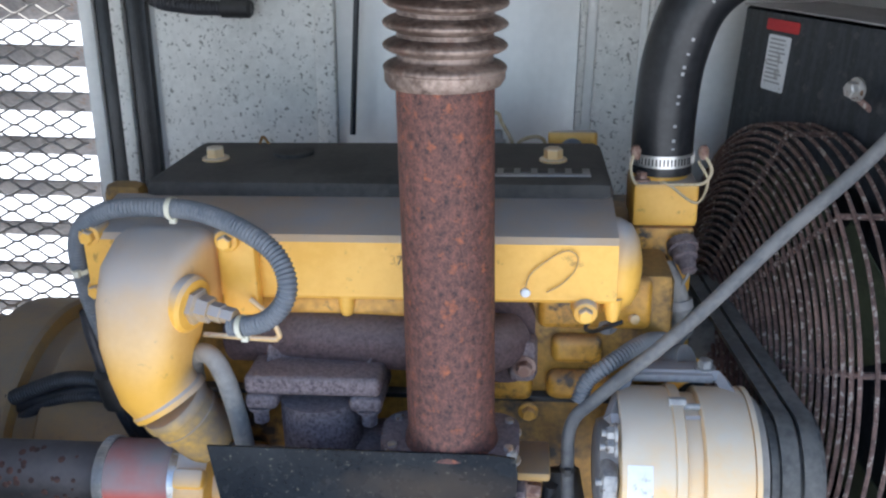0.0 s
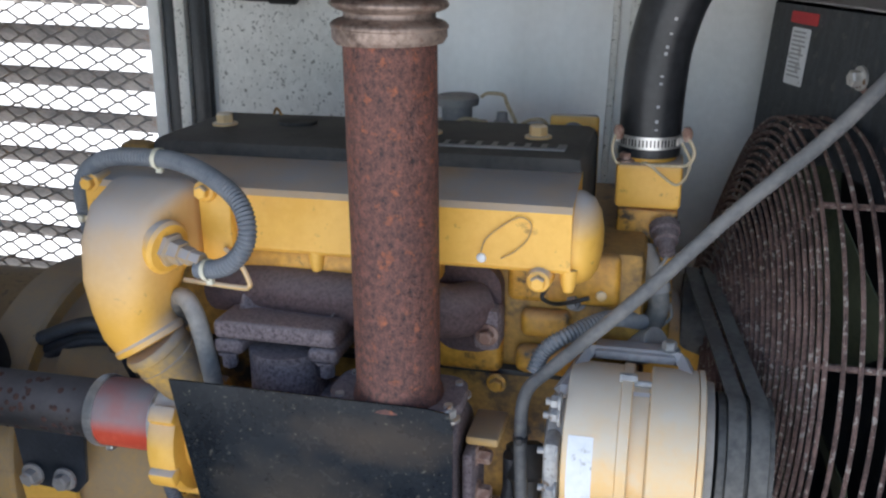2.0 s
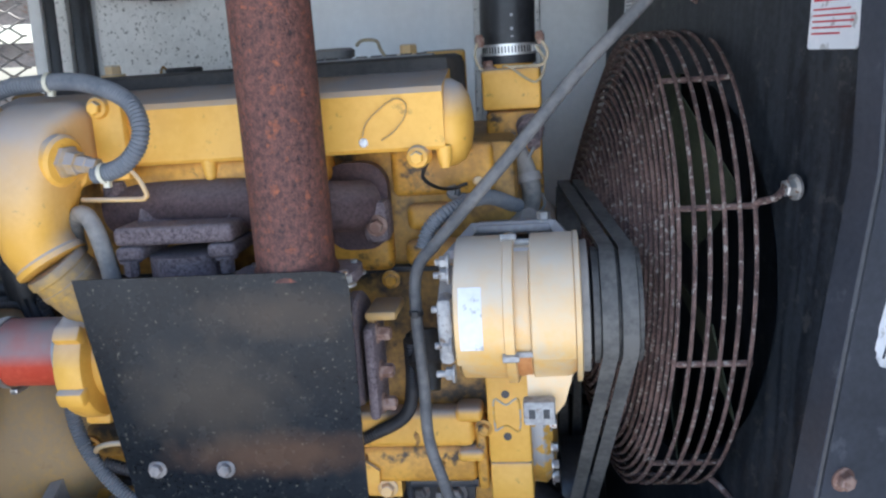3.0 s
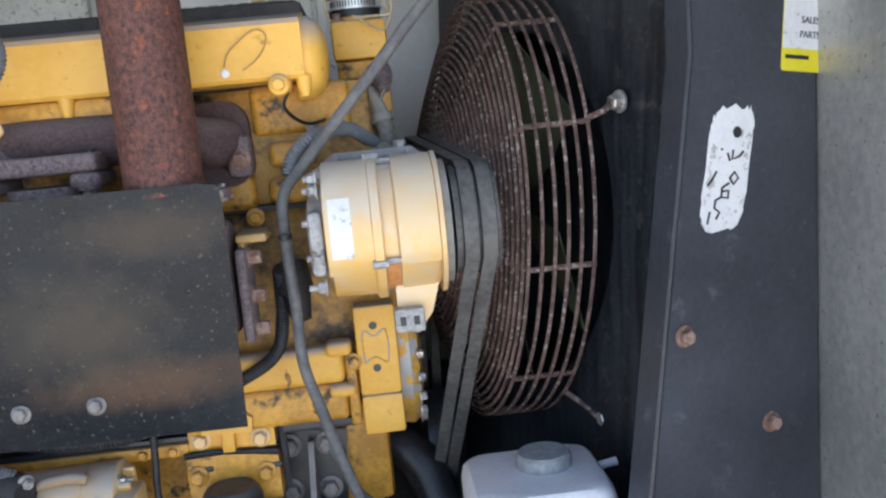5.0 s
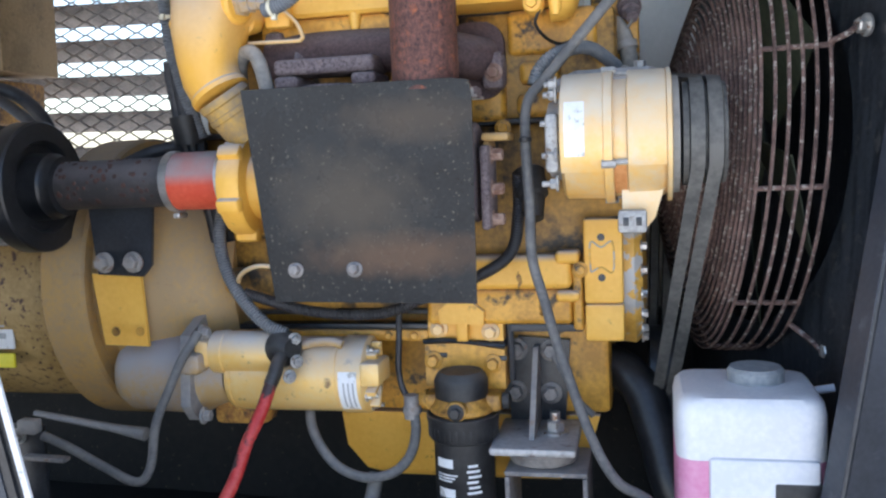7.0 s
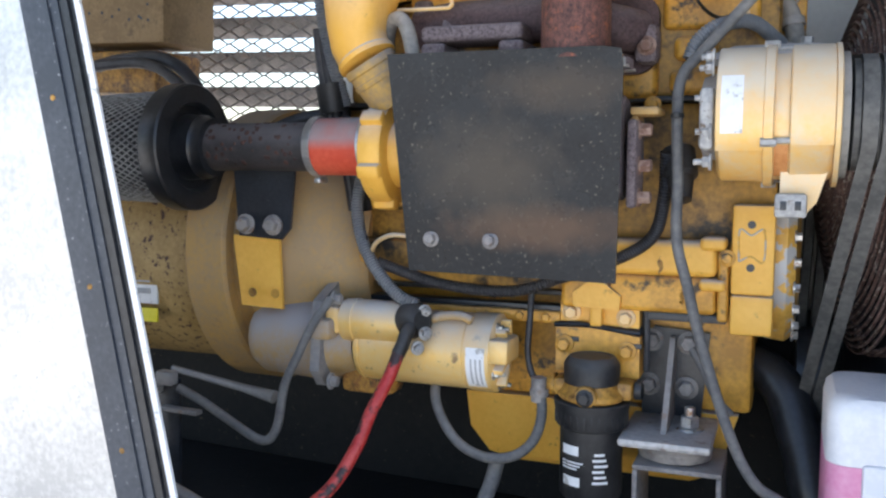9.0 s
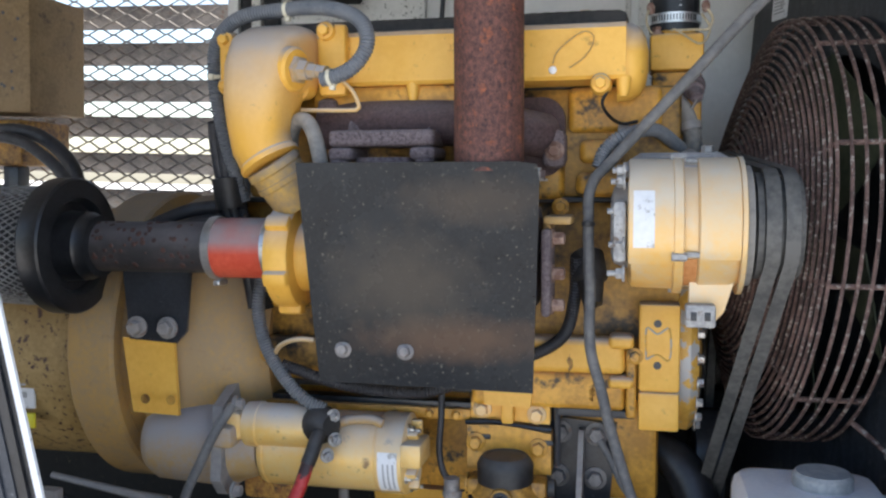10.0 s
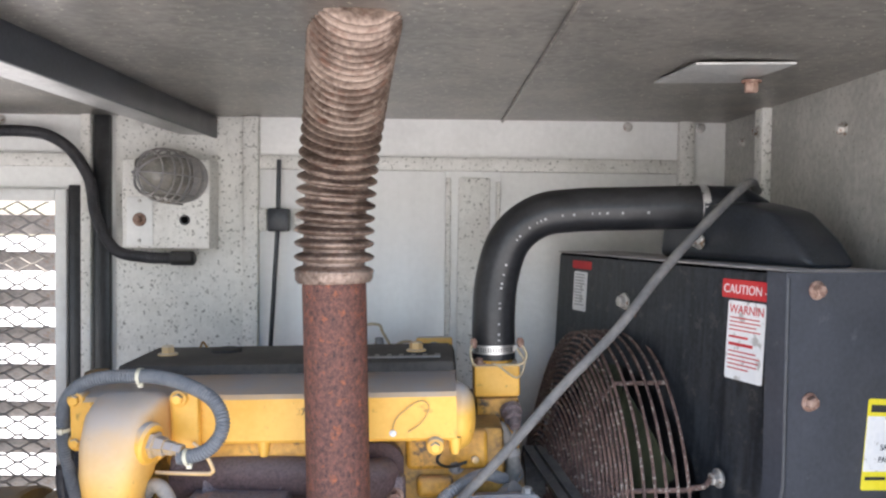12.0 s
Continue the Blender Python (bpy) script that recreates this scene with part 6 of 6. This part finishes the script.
part("switch", lathe(B(), (-0.538, 1.636, 1.560), (0, -1, 0), [(0, 0.016), (0.004, 0.015), (0.005, 0.008), (0.02, 0.007)], 12), RUSTBOLT, lb)
part("knockout", lathe(B(), (-0.435, 1.640, 1.560), (0, -1, 0), [(0, 0.012), (0.002, 0.012), (0.002, 0.008), (-0.002, 0.008)], 20), BLACK, lb)
for x, z in ((-0.538, 1.603), (-0.538, 1.512)):
    part("screw", bolt(B(), (x, 1.636, z), (0, -1, 0), 0.004, False), STEEL, lb)
LC = Vector((-0.436, 1.640, 1.655))
LW = Vector((-0.55, -0.82, 0.08)).normalized()
part("lamp_base", lathe(B(), LC, (0, -1, 0), [(0, 0.055), (0.012, 0.055), (0.016, 0.05)], 32), GREYCAST, lb)
part("globe", lathe(B(), LC, LW, [(0.0, 0.050), (0.06, 0.049), (0.095, 0.042), (0.115, 0.026), (0.122, 0.004)], 32), GLASS, lb)
cage = part("cage", lathe(B(), LC, LW, [(0.0, 0.053), (0.0, 0.057), (0.022, 0.057), (0.022, 0.053)], 32, cap=False), GREYCAST, lb)
a_, u_, v_ = frame_of(LW)
for d, r in ((0.035, 0.060), (0.055, 0.060), (0.075, 0.058), (0.100, 0.049)):
    part("cage_ring", tube(B(), [LC + a_ * d + (u_ * math.cos(k * math.tau / 32) + v_ * math.sin(k * math.tau / 32)) * r for k in range(32)], 0.0024, 6, closed=True), GREYCAST, cage)
for k in range(4):
    g = k * math.pi / 4
    w = u_ * math.cos(g) + v_ * math.sin(g)
    part("cage_wire", tube(B(), smooth([LC + w * 0.060, LC + a_ * 0.07 + w * 0.059, LC + a_ * 0.112 + w * 0.040, LC + a_ * 0.130, LC + a_ * 0.112 - w * 0.040, LC + a_ * 0.07 - w * 0.059, LC - w * 0.060], 4), 0.0024, 6), GREYCAST, cage)
single("lamp_cable", corrugated(B(), [(-1.35, 1.69, 1.72), (-1.1, 1.69, 1.745), (-0.85, 1.69, 1.765), (-0.74, 1.688, 1.74), (-0.675, 1.685, 1.66), (-0.655, 1.68, 1.57), (-0.61, 1.675, 1.49), (-0.54, 1.672, 1.472), (-0.47, 1.672, 1.470)], 0.014, 0.006, 0.1), DARKCABLE, (-0.65, 1.69, 1.47), "dark flexible conduit looping to the lamp box", "cable")
single("conduit_fitting", lathe(B(), (-0.475, 1.672, 1.470), (1, 0, 0), [(0, 0.017), (0.05, 0.017), (0.055, 0.012)], 16), PLASTIC_BLACK, (-0.475, 1.672, 1.47), "black conduit elbow under the lamp box", "fitting")
lt = thing("door_latch", (-0.232, 1.70, 1.27), "steel latch rod running through a guide on the wall", "latch")
part("rod", tube(B(), [(-0.230, 1.700, 1.705), (-0.232, 1.700, 1.55), (-0.249, 1.700, 1.24)], 0.0055, 10), BLACK, lt)
part("guide", box(B(), (-0.256, 1.690, 1.535), (-0.206, YB - 0.001, 1.590), 0.005), BLACK, lt)
for x in (-0.276, -0.186):
    part("guide_lug", box(B(), (x - 0.014, 1.718, 1.535), (x + 0.014, YB - 0.001, 1.59), 0.003), GALV_SPOT, lt)
ctl = thing("control_box", (-1.18, 1.5, 1.19), "faded tan sheet steel control box with small holes", "control box")
part("box", box(B(), (-1.55, 1.46, 1.19), (-1.115, 1.66, 1.452), 0.004), TAN, ctl)
part("lower_tray", box(B(), (-1.55, 1.48, 1.07), (-1.155, 1.66, 1.175), 0.010), BROWNCAST, ctl)
random.seed(5)
for k in range(22):
    part("hole", lathe(B(), (-1.34 + 0.2 * random.random(), 1.4598, 1.22 + 0.2 * random.random()), (0, -1, 0), [(0, 0.004), (0.0008, 0.004), (0.0008, 0.001)], 8), BLACK, ctl)
part("stand", box(B(), (-1.50, 1.5, 0.2), (-1.46, 1.54, 1.07), 0.003), BLACK, ctl)
part("stand", box(B(), (-1.22, 1.5, 0.98), (-1.18, 1.54, 1.07), 0.003), BLACK, ctl)

# ---- cables ----
def cable(name, pts, r, material, label, seg=14, conduit=False):
    bm = corrugated(B(), pts, r) if conduit else tube(B(), smooth(pts, 8), r, seg)
    return single(name, bm, material, pts[0], label, "cable")
cable("battery_cable", [(0.744, 1.220, 1.605), (0.684, 1.120, 1.610), (0.543, 1.050, 1.490), (0.445, 1.020, 1.381), (0.352, 1.000, 1.292), (0.262, 0.990, 1.194), (0.168, 1.000, 1.093), (0.137, 1.000, 1.055), (0.133, 0.990, 1.000), (0.136, 0.990, 0.908), (0.137, 0.990, 0.825), (0.154, 0.990, 0.757), (0.171, 1.000, 0.686), (0.214, 1.000, 0.554), (0.253, 1.000, 0.479), (0.320, 1.000, 0.420), (0.360, 1.000, 0.200)], 0.0080, CABLE, "long grey cable slung across the engine bay")
c = cable("sensor_conduit", [(-0.240, 0.928, 1.208), (-0.222, 0.924, 1.210), (-0.197, 0.920, 1.219), (-0.177, 0.920, 1.239), (-0.172, 0.925, 1.264), (-0.187, 0.938, 1.290), (-0.222, 0.955, 1.308), (-0.27, 0.978, 1.319), (-0.322, 0.995, 1.321), (-0.40, 1.005, 1.314), (-0.448, 1.02, 1.278), (-0.462, 1.04, 1.21), (-0.455, 1.06, 1.12), (-0.435, 1.08, 1.03)], 0.0115, CONDUIT, "dusty grey split conduit looping over the intake elbow", conduit=True)
single("cable_tie", tie(B(), (-0.318, 0.994, 1.321), (-1, 0.15, 0), 0.0118), CREAM, (-0.318, 0.994, 1.321), "cream nylon cable tie round the conduit", "cable tie", "cable ties")
single("cable_tie", tie(B(), (-0.226, 0.925, 1.209), (1, -0.2, 0.15), 0.0118), CREAM, (-0.226, 0.925, 1.209), "cream nylon cable tie by the sensor", "cable tie", "cable ties")
single("cable_tie", tie(B(), (-0.459, 1.035, 1.23), (0, 0.2, -1), 0.0118), CREAM, (-0.459, 1.035, 1.23), "cream nylon cable tie on the falling conduit", "cable tie", "cable ties")
single("cable_tie", tie(B(), (0.133, 0.99, 1.0), (0, 0, -1), 0.0085), PLASTIC_BLACK, (0.133, 0.99, 1.0), "black cable tie round the grey cable", "cable tie", "cable ties")
for k, dx in enumerate((0.0, 0.016, -0.012)):
    cable("harness_cable", [(-0.465 + dx, 1.06, 1.22 - 0.03 * k), (-0.468 + dx, 1.07, 1.12), (-0.455 + dx, 1.08, 1.02), (-0.43 + dx, 1.09, 0.93), (-0.42 + dx, 1.10, 0.85)], 0.009, DARKCABLE, "black wiring harness behind the intake elbow", conduit=(k == 1))
for k, pts in enumerate(([(-0.455, 1.12, 1.02), (-0.50, 1.13, 1.020), (-0.58, 1.15, 1.010), (-0.67, 1.15, 0.975), (-0.76, 1.16, 0.94)], [(-0.44, 1.13, 0.99), (-0.515, 1.14, 1.0), (-0.60, 1.15, 0.98), (-0.70, 1.16, 0.945)], [(-0.45, 1.10, 0.95), (-0.50, 1.13, 0.99), (-0.58, 1.14, 0.985), (-0.66, 1.15, 0.945)])):
    cable("harness_cable", pts, 0.012 - 0.002 * k, DARKCABLE, "black conduit bundle above the flywheel housing", conduit=(k != 1))
single("harness_tape", lathe(B(), (-0.462, 1.075, 1.07), (0.1, 0.1, -1), [(0, 0.026), (0.05, 0.026)], 12), PLASTIC_BLACK, (-0.462, 1.075, 1.07), "black tape round the wiring harness", "tape")
cable("starter_conduit", [(-0.40, 1.08, 0.93), (-0.405, 1.06, 0.86), (-0.39, 1.05, 0.80), (-0.36, 1.04, 0.755), (-0.32, 1.035, 0.715), (-0.285, 1.04, 0.697)], 0.0115, CONDUIT, "grey split conduit running down to the starter", conduit=True)
cable("harness_cable", [(-0.36, 1.05, 0.765), (-0.25, 1.05, 0.735), (-0.13, 1.06, 0.727), (-0.05, 1.09, 0.75), (0.03, 1.1, 0.78), (0.09, 1.08, 0.82), (0.11, 1.05, 0.88), (0.115, 1.03, 0.95)], 0.010, DARKCABLE, "black conduit running along the block", conduit=True)
cable("alternator_conduit", [(0.145, 1.01, 1.08), (0.155, 1.015, 1.105), (0.18, 1.02, 1.125), (0.225, 1.06, 1.135), (0.265, 1.12, 1.11)], 0.0105, CONDUIT, "grey split conduit behind the alternator", conduit=True)
cable("starter_cable", [(-0.285, 1.01, 0.665), (-0.285, 0.993, 0.655), (-0.288, 0.985, 0.640), (-0.292, 0.977, 0.626)], 0.0115, PLASTIC_BLACK, "black sleeve of the starter cable")
cable("red_battery_cable", [(-0.291, 0.979, 0.630), (-0.30, 0.96, 0.592), (-0.318, 0.93, 0.54), (-0.335, 0.90, 0.48), (-0.37, 0.86, 0.42), (-0.46, 0.80, 0.36), (-0.56, 0.74, 0.33), (-0.7, 0.70, 0.25)], 0.0105, REDCABLE, "red battery cable sagging from the starter")
cable("ground_cable", [(-0.43, 1.01, 0.705), (-0.45, 0.985, 0.665), (-0.47, 0.975, 0.62), (-0.495, 0.965, 0.56), (-0.505, 0.955, 0.49), (-0.53, 0.95, 0.465), (-0.59, 0.95, 0.49), (-0.65, 0.95, 0.52), (-0.70, 0.95, 0.54)], 0.0078, CABLE, "grey earth cable bent from the starter flange")
cable("fuel_hose", [(-0.085, 1.08, 0.575), (-0.079, 1.075, 0.525), (-0.092, 1.07, 0.480), (-0.125, 1.065, 0.452), (-0.175, 1.06, 0.447), (-0.225, 1.06, 0.472), (-0.266, 1.08, 0.525), (-0.28, 1.12, 0.58)], 0.0086, CABLE, "grey rubber fuel hose looping under the block")
cable("fuel_hose", [(-0.16, 1.10, 0.44), (-0.165, 1.08, 0.40), (-0.18, 1.06, 0.34), (-0.19, 1.04, 0.22)], 0.013, CABLE, "grey drain hose hanging from the oil pan")
cable("fuel_pipe", [(-0.105, 1.10, 0.735), (-0.105, 1.09, 0.68), (-0.108, 1.09, 0.62), (-0.095, 1.09, 0.58), (-0.06, 1.09, 0.575)], 0.0055, DARKCABLE, "thin dark steel fuel pipe beside the filter")
single("hose_fitting", clamp_band(lathe(B(), (-0.086, 1.08, 0.545), (0, 0, 1), [(0, 0.013), (0.04, 0.013)], 12), (-0.085, 1.08, 0.56), (0, 0, 1), 0.0135, 0.012), MOUNT, (-0.085, 1.08, 0.56), "steel clamp on the fuel hose", "hose clamp")
cable("yellow_wire", [(-0.38, 1.06, 0.775), (-0.355, 1.03, 0.80), (-0.32, 1.01, 0.815), (-0.29, 1.01, 0.815)], 0.004, ALTER, "thin yellowed wire by the turbocharger")
cable("mount_strap", [(0.145, 1.18, 0.63), (0.165, 1.165, 0.60), (0.185, 1.16, 0.56), (0.21, 1.17, 0.53)], 0.006, CABLE, "short earth strap beside the engine mount")
cable("control_cable", [(-1.280, 1.42, 1.13), (-1.180, 1.40, 1.143), (-1.080, 1.385, 1.145), (-1.015, 1.38, 1.125), (-0.967, 1.38, 1.085), (-0.948, 1.385, 1.04), (-0.957, 1.385, 0.99), (-1.000, 1.385, 0.955), (-1.060, 1.385, 0.945), (-1.160, 1.39, 0.94)], 0.015, DARKCABLE, "black cable looping from the control box")
cable("control_cable", [(-1.35, 1.40, 1.12), (-1.1, 1.36, 1.13), (-0.95, 1.30, 1.08), (-0.86, 1.25, 1.02)], 0.012, DARKCABLE, "black cable running behind the air filter")
cable("drain_rod", [(-0.80, 0.90, 0.40), (-0.62, 0.93, 0.33), (-0.45, 0.95, 0.211)], 0.010, GREYCAST, "grey rod on the base frame")

# ---- earth lug on the base frame ----
eb = thing("earth_bracket", (-0.71, 0.97, 0.20), "dark steel bracket with a bolted earth cable lug", "bracket")
part("upright", box(B(), (-0.755, 0.965, 0.20), (-0.690, 0.973, 0.535), 0.002), BLACK, eb)
part("tab", box(B(), (-0.720, 0.945, 0.478), (-0.640, 0.9645, 0.486), 0.002), MOUNT, eb)
part("lug", box(B(), (-0.725, 0.942, 0.525), (-0.690, 0.9645, 0.550), 0.004), GREYCAST, eb)
part("bolt", bolt(B(), (-0.738, 0.964, 0.515), (0, -1, 0), 0.010), MOUNTPALE, eb)

# ---- the whole set stands 1.6 degrees out of level on its mounts ----
LEVEL = Matrix.Translation((-0.1, 0, 1.25)) @ Matrix.Rotation(-0.028, 4, 'Y') @ Matrix.Translation((0.1, 0, -1.25))
UPRIGHT = ("radiator", "lamp_box", "lamp_cable", "conduit_fitting", "door_latch", "control_box", "control_cable", "earth_bracket", "drain_rod", "sun")
for ob in list(scene.collection.all_objects):
    if ob.parent is None and ob.type in ('MESH', 'EMPTY') and ob.name.split(".")[0] not in UPRIGHT and ob.get("kind", "") != "structure":
        ob.matrix_world = LEVEL @ Matrix.LocRotScale(ob.location, ob.rotation_euler, ob.scale)
